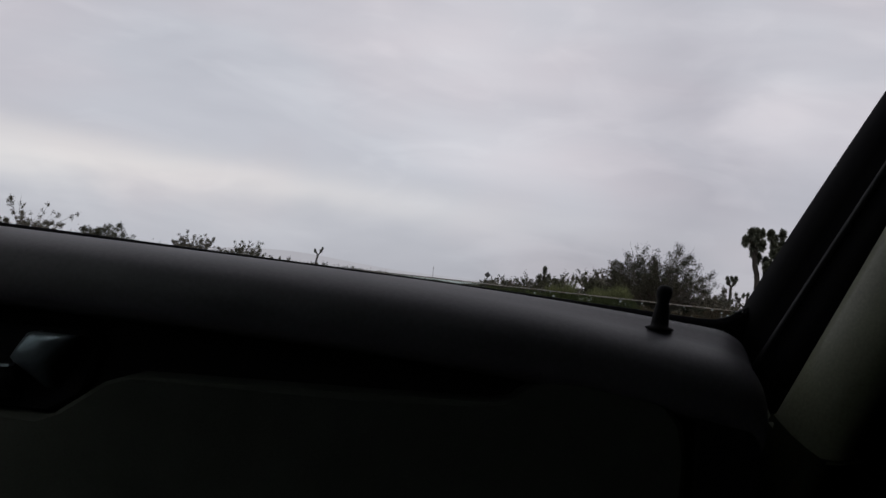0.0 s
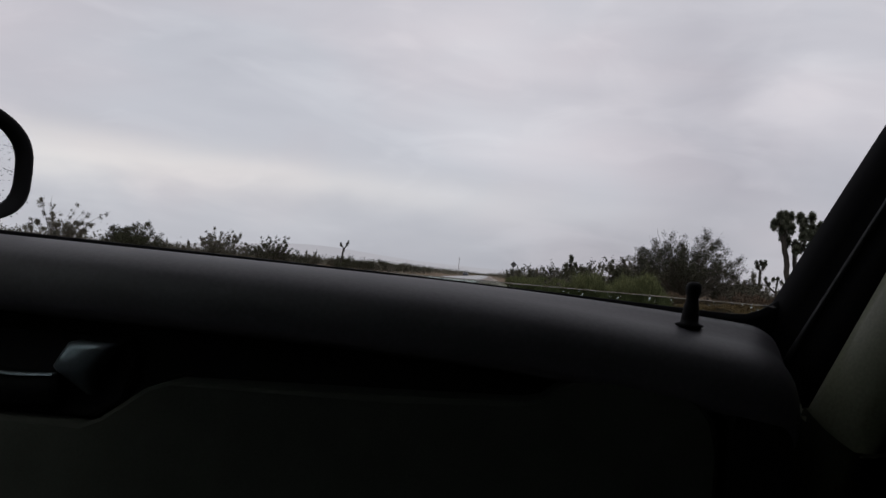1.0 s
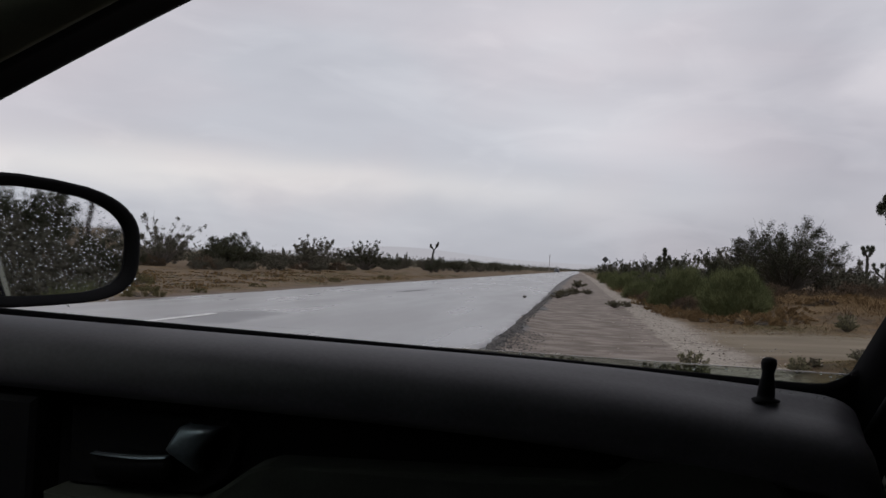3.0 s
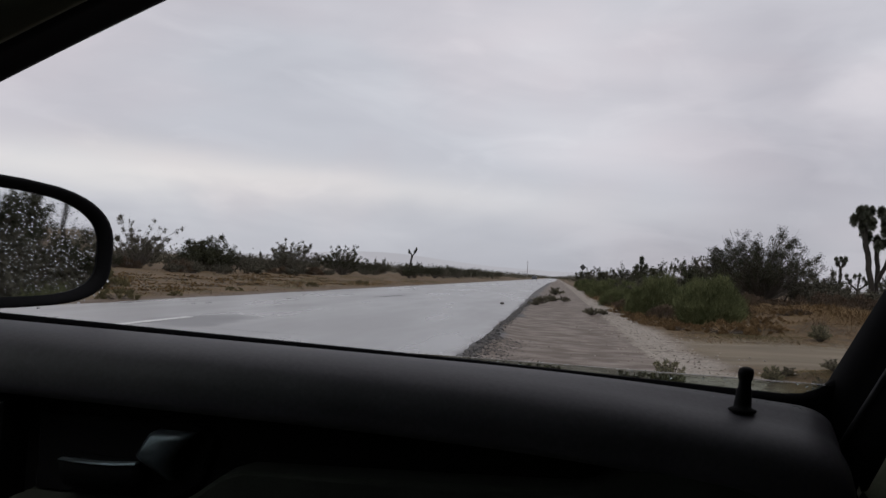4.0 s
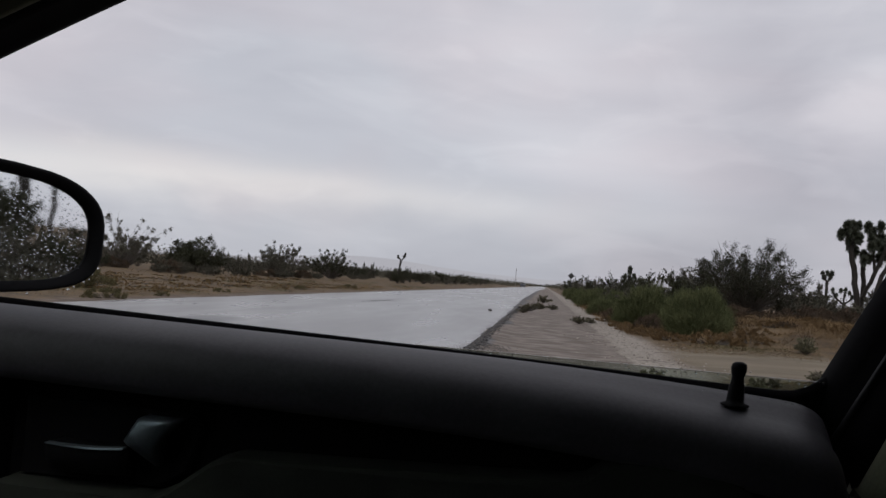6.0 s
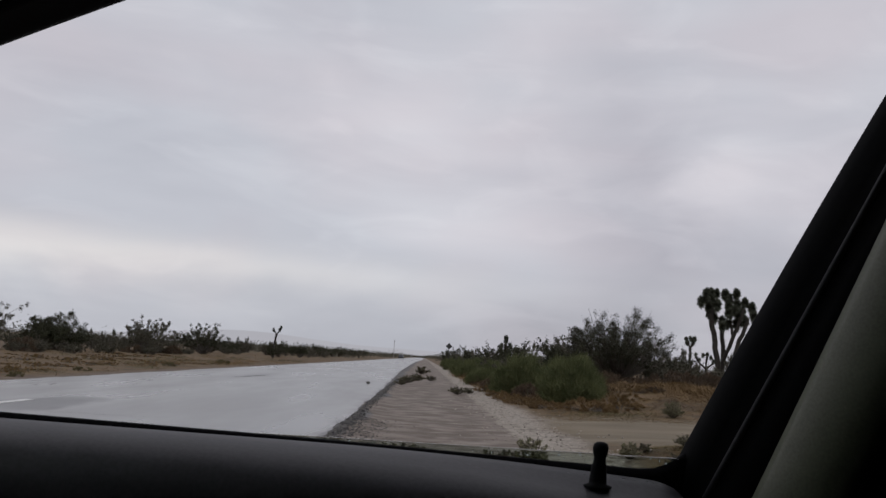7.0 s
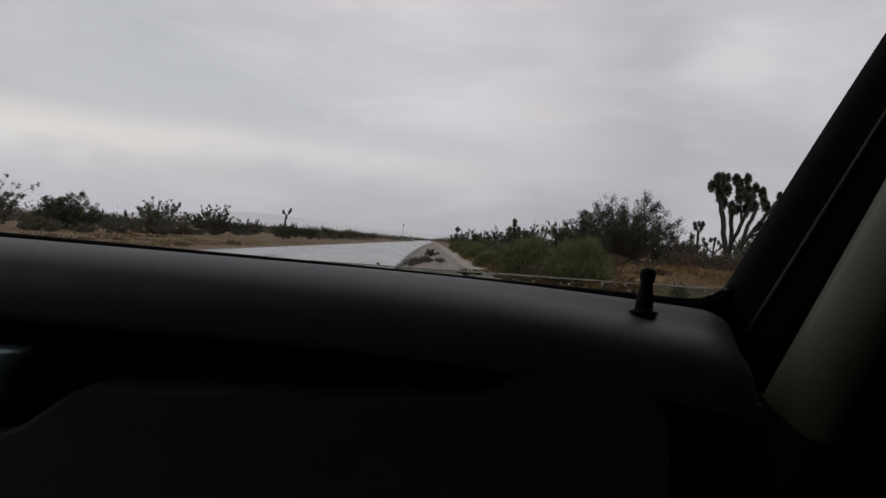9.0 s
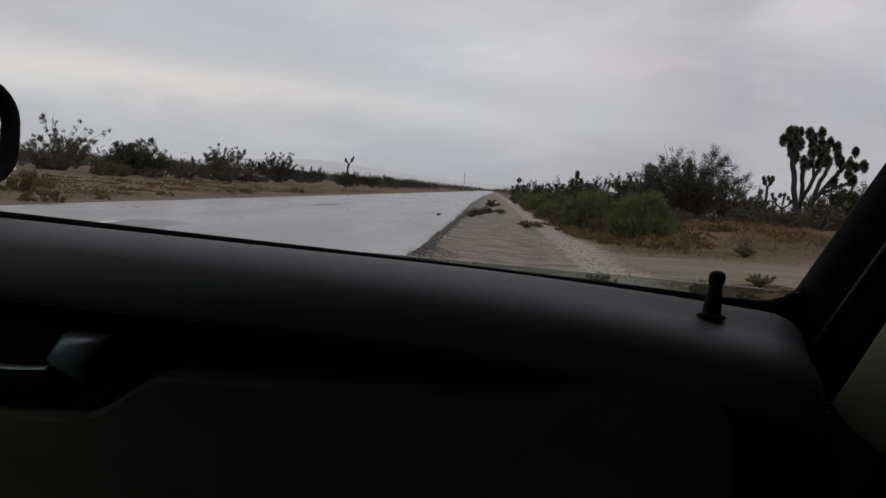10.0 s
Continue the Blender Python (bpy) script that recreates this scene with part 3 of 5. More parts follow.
def bush(name, seed, height, width, stems, leaves, size, leaf_mat, label, category="bush", low=0.25, open_top=1.0, group="roadside desert scrub", tuft=0.026, per=9):
    """A many-stemmed desert shrub: fanned stems with side twigs, leaves in clumps along them."""
    rng = np.random.default_rng(seed)
    root = tagged(empty(name), label, category, group)
    paths, radii, spots = [], [], []
    for k in range(stems):
        a = rng.uniform(0, 2 * np.pi)
        reach = width / 2 * np.sqrt(rng.uniform(0.02, 1.0))
        h = height * (1 - 0.55 * (reach / (width / 2)) ** 2) * rng.uniform(0.6, 1.0 if k % 5 else 1.12)
        if open_top < 1 and k % 6 == 0:
            h = height * rng.uniform(0.82, 1.06)
        tip = np.array([np.cos(a) * reach, np.sin(a) * reach, h])
        start = np.array([np.cos(a), np.sin(a), 0]) * reach * 0.12
        pts = []
        for s in np.linspace(0, 1, 5):
            p = start * (1 - s) + tip * s
            p[:2] *= 0.75 + 0.25 * s
            pts.append(p + rng.normal(size=3) * 0.035 * height * s)
        paths.append(np.array(pts))
        radii.append((0.016 * height / 2 + 0.006, 0.004))
        for _ in range(3):
            s = rng.uniform(0.35, 0.95)
            i = min(int(s * 4), 3)
            o = pts[i] + (pts[i + 1] - pts[i]) * (s * 4 - i)
            q = o + np.array([*rng.normal(size=2) * 0.13, abs(rng.normal()) * 0.16]) * height * 0.8
            q[2] = min(q[2], h * 1.06)
            paths.append(np.array([o, (o + q) / 2 + rng.normal(size=3) * 0.02, q]))
            radii.append((0.007, 0.003))
            spots.append((o, q))
        spots.append((pts[2], pts[4]))
        spots.append((pts[3], pts[4]))
        if per > 20 and k % 2:
            spots.append((pts[4], pts[4] + rng.normal(size=3) * 0.03))
    v, f = tubes(paths, radii)
    raw("branchwork", v, f, M_STEM, root)
    spots = np.array(spots)
    # leaves gather in clumps
    clump = rng.integers(0, len(spots), max(20, leaves // per))
    cs = rng.uniform(low, 1.0, (len(clump), 1)) ** open_top
    centre = spots[clump, 0] * (1 - cs) + spots[clump, 1] * cs
    pick = rng.integers(0, len(clump), leaves)
    at = centre[pick] + rng.normal(size=(leaves, 3)) * height * tuft
    at[:, 2] = np.maximum(at[:, 2], 0.03)
    v, f = leaf_cards(rng, at, size)
    raw("foliage", v, f, leaf_mat, root)
    return root


def broom(name, seed, height, width, blades, label, mat=None, category="bush", group="green roadside shrubs", lumps=80):
    """A soft rounded shrub: many fine upright sprays gathered in lumps over a low dome."""
    rng = np.random.default_rng(seed)
    root = tagged(empty(name), label, category, group)
    a, up = rng.uniform(0, 2 * np.pi, lumps), rng.uniform(0.02, 1.0, lumps)
    lob = 1 + 0.13 * np.sin(a * 2 + seed) + 0.09 * np.sin(a * 5 + 2 * seed)
    out = np.sqrt(1 - 0.92 * up**2) * lob
    deep = rng.uniform(0.55, 1.0, lumps) ** 0.6
    mid = np.stack([np.cos(a) * out * width / 2 * deep, np.sin(a) * out * width / 2 * deep, height * (0.06 + 0.80 * up * deep * (1 + 0.10 * np.sin(a * 3 + seed)))], -1)
    pick = rng.integers(0, lumps, blades)
    foot = mid[pick] + rng.normal(size=(blades, 3)) * height * np.array([0.085, 0.085, 0.075])
    way = mid[pick] * np.array([0.5, 0.5, 0.25]) / width + np.array([0, 0, 0.42]) + rng.normal(size=(blades, 3)) * 0.22
    way /= np.linalg.norm(way, axis=1, keepdims=True)
    tip = foot + way * height * rng.uniform(0.06, 0.19, (blades, 1))
    side = np.cross(way, rng.normal(size=(blades, 3)))
    side *= 0.0062 * rng.uniform(0.6, 1.4, (blades, 1)) / (np.linalg.norm(side, axis=1, keepdims=True) + 1e-9)
    verts = np.stack([foot - side, foot + side, tip], 1).reshape(-1, 3)
    verts[:, 2] = np.maximum(verts[:, 2], 0.02)
    i = np.arange(blades) * 3
    raw("crown", verts, np.stack([i, i + 1, i + 2], -1).tolist(), mat or M_GREEN, root)
    paths = [np.array([m * np.array([0.12, 0.12, 0.0]), m * np.array([0.6, 0.6, 0.55]), m]) for m in mid]
    v, f = tubes(paths, [(0.011, 0.004)] * len(paths))
    raw("branchwork", v, f, M_STEM, root)
    return root


def rosette(rng, at, radius, count):
    """A ball of stiff pointed yucca leaves."""
    d = rng.normal(size=(count, 3))
    d[:, 2] += 0.35
    d /= np.linalg.norm(d, axis=1, keepdims=True)
    e = np.cross(d, rng.normal(size=(count, 3)))
    e /= np.linalg.norm(e, axis=1, keepdims=True)
    tip = at + d * radius * rng.uniform(0.7, 1.02, (count, 1)) * np.array([0.8, 0.8, 1.2])
    foot = at + d * radius * 0.10
    w = radius * 0.17
    verts = np.stack([foot - e * w, foot + e * w, tip], 1).reshape(-1, 3)
    i = np.arange(count) * 3
    return verts, np.stack([i, i + 1, i + 2], -1)


def yucca_tree(name, seed, limbs, heads, head_size, count, label, group="joshua trees of the roadside", skirt=0.75):
    """limbs: (points, thick, thin); heads: places of the leaf balls."""
    rng = np.random.default_rng(seed)
    root = tagged(empty(name), label, "tree", group)
    paths, radii = [], []
    for pts, r0, r1 in limbs:
        pts = np.array(pts, float)
        fine = [pts[0]]
        for a, b in zip(pts, pts[1:]):
            for s in (0.33, 0.66, 1.0):
                fine.append(a + (b - a) * s + rng.normal(size=3) * r0 * 0.18)
        paths.append(np.array(fine))
        radii.append((r0 * 0.74, r1 * 0.8))
    v, f = tubes(paths[:1], radii[:1], 8)
    raw("trunk", v, f, M_BARK, root, smooth=True)
    if len(paths) > 1:
        for pp, rr in zip(paths[1:], radii[1:]):
            v, f = tubes([pp], [rr], 7)
            raw("limb", v, f, M_BARK, root, smooth=True)
    for pp, rr in zip(paths, radii):
        n = int(120 * len(pp) / 6)
        s = rng.uniform(0.45, 1.0, n) * (len(pp) - 1)
        i = np.minimum(s.astype(int), len(pp) - 2)
        at = pp[i] + (pp[i + 1] - pp[i]) * (s - i)[:, None]
        d = rng.normal(size=(n, 3))
        d[:, 2] -= 0.6
        d /= np.linalg.norm(d, axis=1, keepdims=True)
        e = np.cross(d, rng.normal(size=(n, 3)))
        e /= np.linalg.norm(e, axis=1, keepdims=True)
        v = np.stack([at - e * 0.03, at + e * 0.03, at + d * head_size * skirt], 1).reshape(-1, 3)
        k = np.arange(n) * 3
        raw("dead_leaf_skirt", v, np.stack([k, k + 1, k + 2], -1).tolist(), M_BARK, root)
    for h in heads:
        size = head_size * rng.uniform(0.85, 1.15)
        v, f = rosette(rng, np.array(h, float), size, count)
        raw("leaf_head", v, f.tolist(), M_YUCCA, root)
    return root


def stand(ob, x, y, turn=0.0, size=1.0, sink=0.03):
    ob.matrix_basis = pose(x, y, float(terrain(x, y)) - sink, 0, 0, turn) @ Matrix.Scale(size, 4)
    return ob


def again(ob, x, y, turn, size, sink=0.03):
    keep = ob.scale.copy()
    ob.scale = (1, 1, 1)
    c = copy_thing(ob, pose(x, y, float(terrain(x, y)) - sink, 0, 0, turn))
    ob.scale = keep
    c.scale = (size, size, size)
    return c


CREO = "dark olive creosote bush with sparse wiry stems in dry soil"
# scrub across the road
stand(bush("creosote_bush", 11, 3.05, 4.9, 54, 11000, 0.036, M_LEAF2, "tall thin grey-green creosote bush with open feathery top", open_top=0.75, tuft=0.017, per=38), -24.6, 46.8)
stand(bush("creosote_bush", 12, 2.55, 4.1, 90, 32000, 0.040, M_LEAF, "dense dark green creosote bush across the road", low=0.0, tuft=0.034, per=30), -23.0, 53.5)
stand(bush("creosote_bush", 13, 2.9, 5.6, 76, 19000, 0.040, M_LEAF2, "broad grey-brown creosote bush with feathery twigs", tuft=0.022, per=50), -21.9, 68.0)
stand(bush("creosote_bush", 14, 3.25, 5.6, 76, 18000, 0.042, M_LEAF, CREO, tuft=0.022, per=50), -21.0, 82.0)
# big bush on the bank beside the dirt track
stand(bush("creosote_bush", 19, 2.95, 5.2, 150, 52000, 0.024, M_LEAF3, "large dark creosote bush with twiggy open crown on the bank", low=0.0, tuft=0.025, per=55), 7.95, 34.0)
stand(bush("creosote_bush", 26, 2.4, 4.8, 90, 24000, 0.030, M_LEAF3, "dark dense creosote bush beside the tall yucca", low=0.0, tuft=0.030, per=40), 18.5, 43.4)
VARS = [
    stand(bush("creosote_bush", 21, 2.2, 3.2, 30, 4200, 0.05, M_LEAF, CREO, low=0.05), -26.5, 60.5),
    stand(bush("creosote_bush", 22, 1.7, 2.8, 26, 3600, 0.05, M_LEAF2, "low greyish brush on the dry verge", low=0.05), -19.5, 62.0, size=0.7),
    stand(bush("creosote_bush", 23, 2.6, 3.4, 28, 3200, 0.05, M_LEAF2, "tall thin brush with open feathery top", low=0.1, tuft=0.02), -29.0, 56.0),
    stand(bush("creosote_bush", 24, 1.2, 2.2, 22, 2600, 0.045, M_LEAF2, "low brown-grey brush on the dry soil", low=0.0), 6.3, 40.0),
]


def scatter_scrub():
    rnd = random.Random(8)
    # low open brush across the road between the taller bushes, thinning into the distance
    y = 46.0
    while y < 165:
        for _ in range(2):
            x = -21.0 - y * 0.03 - abs(rnd.gauss(0, 1)) * (4 + y * 0.04)
            top = rnd.uniform(0.85, 1.6) if y < 95 else rnd.uniform(1.3, 2.2)
            i = rnd.choice((0, 1, 1, 2))
            again(VARS[i], x, y + rnd.uniform(-2, 2), rnd.uniform(0, 360), top / (2.2, 1.7, 2.6)[i])
        y += 3.6 + y * 0.04
    for _ in range(44):
        y = 52 + rnd.random() ** 1.4 * 120
        i = rnd.choice((0, 1, 1, 3))
        again(VARS[i], -24.0 - y * 0.06 - rnd.uniform(0, 14), y, rnd.uniform(0, 360), rnd.uniform(0.8, 1.3) / (2.2, 1.7, 2.6, 1.2)[i])
    for _ in range(46):
        y = 98 + rnd.random() ** 1.3 * 230
        again(VARS[rnd.choice((0, 0, 1, 2))], -15.6 - abs(rnd.gauss(0, 1)) * 3.0 - y * 0.012, y, rnd.uniform(0, 360), rnd.uniform(0.7, 1.15))
    # low scrub beyond the bank
    y = 30.0
    while y < 150:
        for _ in range(3):
            x = 5.0 + abs(rnd.gauss(0, 1)) * (6 + y * 0.22)
            if math.hypot(x - 8.5, y - 34) < 3.0 or (0.22 < x / y < 0.46 and y < 110 and rnd.random() < 0.75):
                continue
            again(VARS[rnd.choice((0, 1, 1, 3, 3))], x, y + rnd.uniform(-2, 2), rnd.uniform(0, 360), rnd.uniform(0.65, 1.05))
        y += 3.0 + y * 0.04
    # brush close behind, seen in the door mirror
    for k in range(20):
        again(VARS[rnd.choice((1, 1, 3))], 6.5 + 0.4 * k + rnd.uniform(-0.6, 0.6), rnd.uniform(0.6, 2.2) + (k % 3) * 2.0, rnd.uniform(0, 360), rnd.uniform(0.5, 0.7))
    for k in range(12):
        x = 9.0 + 0.75 * k
        again(VARS[(0, 2, 0, 1)[k % 4]], x, 0.6 + 0.09 * x + rnd.uniform(-1.3, 1.6), rnd.uniform(0, 360), rnd.uniform(0.50, 0.62))
    for _ in range(32):
        x, yy = rnd.uniform(15, 90), rnd.uniform(-16, 26)
        again(VARS[rnd.choice((0, 1, 2, 3))], x, yy, rnd.uniform(0, 360), rnd.uniform(0.7, 1.2))


scatter_scrub()


def distant_scrub():
    """Far brush merging into a dark band along the road's vanishing line."""
    rng = np.random.default_rng(29)
    n = 6200
    y = 58 + rng.uniform(0, 1, n) ** 2.0 * 1140
    side = rng.uniform(size=n) < 0.55
    x = np.where(side, -15 - np.abs(rng.normal(size=n)) * (16 + y * 0.18), 4.6 + np.abs(rng.normal(size=n)) * (12 + y * 0.22))
    patch = np.sin(x * 0.11 + y * 0.023) + np.sin(y * 0.061 - x * 0.05) + rng.normal(size=n) * 0.5
    ok = (patch > -0.5) & np.where(side, (y > 130) | (x < -25 - 0.08 * y), y > 95)
    x, y = x[ok], y[ok]
    h = rng.uniform(0.5, 1.7, len(x)) * (1 + y / 600) * (1 + 0.4 * (rng.uniform(size=len(x)) < 0.12))
    across = 500
    x = np.concatenate([x, rng.uniform(-70, 120, across)])
    y = np.concatenate([y, rng.uniform(1230, 1500, across)])
    h = np.concatenate([h, rng.uniform(1.5, 4.5, across)])
    each = 30
    X, Y, H = np.repeat(x, each), np.repeat(y, each), np.repeat(h, each)
    u = rng.uniform(0.05, 1.0, len(X)) ** 1.4
    at = np.stack([X + rng.normal(size=len(X)) * H * 0.8, Y + rng.normal(size=len(X)) * H * 0.4, terrain(X, Y) + H * u], -1)
    v, f = leaf_cards(rng, at, 0.085 * (1 + at[:, 1:2] / 300), 0.6)
    tagged(raw("far_scrub", v, f, M_LEAF2), "far dark desert scrub fading towards the horizon", "scrub", kind="stuff")


distant_scrub()

for bx, by, bt, bs, bi in ((6.2, 40.5, 10, 0.95, 0), (5.0, 46, 60, 0.9, 1), (7.4, 43, 140, 0.95, 2), (9.8, 41, 230, 0.95, 0), (11.6, 38, 20, 0.85, 1), (12.4, 41, 80, 0.7, 0), (6.0, 52, 200, 1.0, 0), (4.6, 58, 310, 0.95, 1),
                           (8.6, 50, 35, 1.1, 2), (11.0, 48, 170, 1.0, 1), (5.6, 66, 90, 1.1, 0), (4.8, 78, 260, 1.15, 1), (7.6, 60, 15, 1.1, 1), (10.2, 36.5, 120, 0.95, 1), (6.9, 36.5, 200, 0.8, 1), (12.4, 35.5, 45, 0.75, 3), (8.2, 36.2, 20, 0.8, 0), (9.3, 35.6, 100, 0.8, 1),
                           (14.2, 44.0, 15, 0.55, 1), (17.6, 44.6, 100, 0.6, 0), (16.3, 43.4, 190, 0.7, 3), (18.8, 46, 60, 0.6, 1), (13.2, 47, 20, 0.6, 0), (18.1, 44.6, 30, 1.1, 0), (17.3, 43.6, 10, 1.05, 0), (18.8, 43.4, 130, 1.15, 0), (16.2, 42.6, 250, 0.8, 1), (20.3, 44.2, 40, 1.2, 0), (21.8, 43.6, 160, 1.2, 0), (19.6, 43.0, 280, 0.95, 1), (17.9, 42.4, 70, 0.8, 1), (19.6, 45.4, 120, 1.15, 0), (17.1, 46.2, 210, 0.9, 1), (21.2, 45.0, 75, 1.1, 0), (5.0, 95, 10, 1.2, 0), (4.9, 120, 70, 1.3, 1), (5.1, 145, 170, 1.4, 0), (5.3, 175, 300, 1.4, 1)):
    again(VARS[bi], bx, by, bt, bs)

GREEN = "bushy bright green broom-like shrub at the foot of the bank"
BROOMS = [
    stand(broom("green_shrub", 31, 1.30, 1.78, 60000, GREEN, lumps=110), 4.44, 24.7),
    stand(broom("green_shrub", 32, 1.40, 1.85, 60000, GREEN, lumps=110), 3.62, 30.6),
    stand(broom("green_shrub", 33, 1.3, 2.2, 22000, "low green broom-like shrub beside the sandy shoulder"), 2.95, 41.0, size=0.62),
]
for bx, by, bt, bs in ((5.2, 39, 40, 0.6), (3.3, 47, 120, 0.62), (4.5, 49, 200, 0.85), (3.2, 56, 20, 0.8), (4.3, 61, 310, 1.0), (3.2, 66, 75, 0.9), (3.9, 78, 160, 1.0), (3.3, 88, 250, 0.95), (3.5, 108, 50, 1.0),
                       (5.8, 1.6, 10, 0.55), (6.6, 3.0, 80, 0.6), (8.3, 4.0, 220, 0.7)):
    again(BROOMS[2], bx, by, bt, bs)
VERGE = stand(broom("verge_weed", 37, 0.36, 1.0, 4200, "soft olive weed at the edge of the wet road", M_VERGE, "weed", "weeds along the far verge", 24), -10.8, 19.8)
for bx, by, bt, bs in ((-11.0, 23.4, 40, 0.55), (-11.8, 30.0, 150, 0.6), (-12.3, 42.0, 210, 0.8), (-13.0, 56, 90, 0.9), (-14.2, 24.6, 60, 2.1), (-15.0, 27.6, 260, 0.7)):
    again(VERGE, bx, by, bt, bs)
# dry straw and brown brush round the feet of the shrubs
STRAW = "low mound of ochre dry grass at the foot of the bank"
straw = stand(broom("grass_mound", 35, 0.34, 1.5, 9000, STRAW, M_OCHRE, "grass", "dry grass mounds", 40), 4.25, 21.0)
pale_straw = stand(broom("grass_mound", 38, 0.17, 1.9, 6000, "thin pale straw-coloured grass on the far verge", M_GRASS, "grass", "dry grass mounds", 40), -15.5, 30.0)
twig = stand(broom("brown_brush", 36, 0.55, 1.2, 7000, "faded brown twiggy brush between green shrubs", M_BROWN, "brush", "dry brush on the bank", 36), 3.55, 27.3)
for bx, by, bt, bs in ((5.15, 21.4, 70, 0.85), (3.4, 22.4, 150, 0.7), (3.1, 24.6, 20, 0.75), (5.7, 23.0, 200, 0.7), (2.9, 26.9, 290, 0.8), (2.75, 29.2, 100, 0.7), (6.6, 24.4, 45, 0.65), (2.75, 33.0, 10, 0.8), (7.9, 25.6, 140, 0.6)):
    again(straw, bx, by, bt, bs)
for bx, by, bt, bs in ((5.5, 26.2, 60, 0.8), (2.95, 33.6, 120, 1.0), (3.5, 35.4, 60, 1.1), (4.4, 36.4, 220, 1.0), (6.2, 29.0, 210, 0.9), (2.9, 41, 10, 1.1), (7.0, 31.0, 90, 0.8), (9.8, 31.6, 300, 0.9), (11.5, 33.0, 30, 1.0), (13.2, 36, 200, 1.1), (14.6, 39, 260, 1.3), (-21.4, 46.0, 10, 1.5), (-24.6, 46.0, 80, 1.3), (-20.9, 62.0, 280, 1.2), (-20.4, 70, 20, 1.4)):
    again(twig, bx, by, bt, bs)


def build_yuccas():
    k = 0.0290
    rnd = random.Random(4)

    def p(u, v, y=0.0):
        u, v = u - 1410, 395 - v
        return (u * k - v * k * 0.09, y, v * k + u * k * 0.086)

    limbs = [
        ([p(1406, 402), p(1406, 345), p(1402, 300), p(1398, 262), p(1395, 238)], 0.20, 0.16),
        ([p(1416, 402, 0.2), p(1421, 350, 0.3), p(1423, 312, 0.3), p(1420, 286, 0.2)], 0.17, 0.13),
        ([p(1420, 352, 0.2), p(1434, 314, -0.2), p(1448, 284, -0.3), p(1456, 258, -0.4)], 0.15, 0.12),
        ([p(1428, 400, -0.2), p(1437, 338, -0.3), p(1452, 304, -0.4), p(1464, 276, -0.4)], 0.17, 0.12),
        ([p(1440, 350, 0.2), p(1466, 328, 0.5), p(1486, 304, 0.7), p(1503, 288, 0.8), p(1514, 270, 0.8)], 0.16, 0.10),
        ([p(1402, 268), p(1409, 250, 0.3), p(1418, 238, 0.3)], 0.11, 0.09),
        ([p(1436, 312, -0.2), p(1438, 280, 0.1), p(1438, 250, 0.1)], 0.11, 0.09),
        ([p(1452, 340, 0.3), p(1482, 326, 0.4), p(1508, 318, 0.4)], 0.10, 0.08),
    ]
    balls = ((1382, 243), (1392, 230), (1403, 227), (1401, 241), (1409, 251), (1396, 252), (1404, 263), (1410, 273), (1417, 228), (1427, 232), (1437, 240), (1433, 253), (1441, 263), (1430, 266), (1448, 231), (1456, 249), (1464, 262), (1470, 247), (1482, 257), (1450, 271),
             (1478, 272), (1463, 280), (1488, 282), (1450, 285), (1425, 280), (1417, 290), (1431, 286), (1513, 264), (1502, 287), (1521, 290), (1511, 291), (1494, 303), (1512, 315), (1478, 318))
    heads = [p(u, v, rnd.uniform(-0.4, 0.5)) for u, v in balls]
    stand(yucca_tree("joshua_tree", 41, limbs, heads, 0.36, 340, "large many-headed Joshua tree with dark shaggy branches above the scrub", skirt=0.55), 16.0, 45.0, sink=0.12)
    # two-armed tree across the road
    limbs = [([(0.0, 0, -0.1), (0.08, 0, 1.2), (0.22, 0, 2.4), (0.30, 0, 2.75)], 0.17, 0.12), ([(0.28, 0, 2.7), (0.05, 0, 3.05), (-0.1, 0, 3.2)], 0.10, 0.08), ([(0.28, 0, 2.7), (0.6, 0, 3.2), (0.75, 0, 3.5)], 0.10, 0.08)]
    stand(yucca_tree("joshua_tree", 42, limbs, [(-0.12, 0, 3.25), (0.6, 0.0, 3.25), (0.76, 0, 3.55)], 0.27, 120, "slender two-armed Joshua tree across the wet road"), -17.55, 100.0)
    # small trees on the right
    limbs = [([(0, 0, -0.1), (0, 0, 1.5), (0.02, 0, 2.6)], 0.18, 0.13), ([(0.0, 0, 2.5), (-0.25, 0, 3.0)], 0.11, 0.09), ([(0.0, 0, 2.5), (0.28, 0, 3.0)], 0.11, 0.09)]
    small = yucca_tree("joshua_tree", 43, limbs, [(-0.38, 0, 3.2), (-0.2, 0.2, 2.9), (0.25, 0.1, 3.0), (0.38, 0, 3.25), (0.0, 0, 3.3)], 0.33, 130, "small round-headed Joshua tree far behind the bank")
    stand(small, 26.9, 85.0, size=1.12)
    limbs = [([(0, 0, -0.1), (0, 0, 0.9)], 0.16, 0.13), ([(0, 0, 0.8), (-0.7, 0.1, 1.4), (-0.9, 0.1, 1.9)], 0.12, 0.08), ([(0, 0, 0.8), (0.1, 0, 1.9)], 0.12, 0.08), ([(0, 0, 0.8), (0.6, -0.1, 1.3), (0.9, -0.1, 1.8)], 0.12, 0.08)]
    stand(yucca_tree("joshua_tree", 44, limbs, [(-0.95, 0.1, 2.0), (-0.6, 0.1, 1.55), (-0.3, 0, 2.0), (0.1, 0, 2.05), (0.45, 0, 1.8), (0.95, -0.1, 1.95), (0.65, -0.1, 1.5)], 0.30, 110, "low spreading Joshua tree among the scrub"), 25.2, 75.0, size=0.95)
    limbs = [([(0, 0, -0.1), (0, 0, 1.4), (0.02, 0, 2.0)], 0.2, 0.15)]
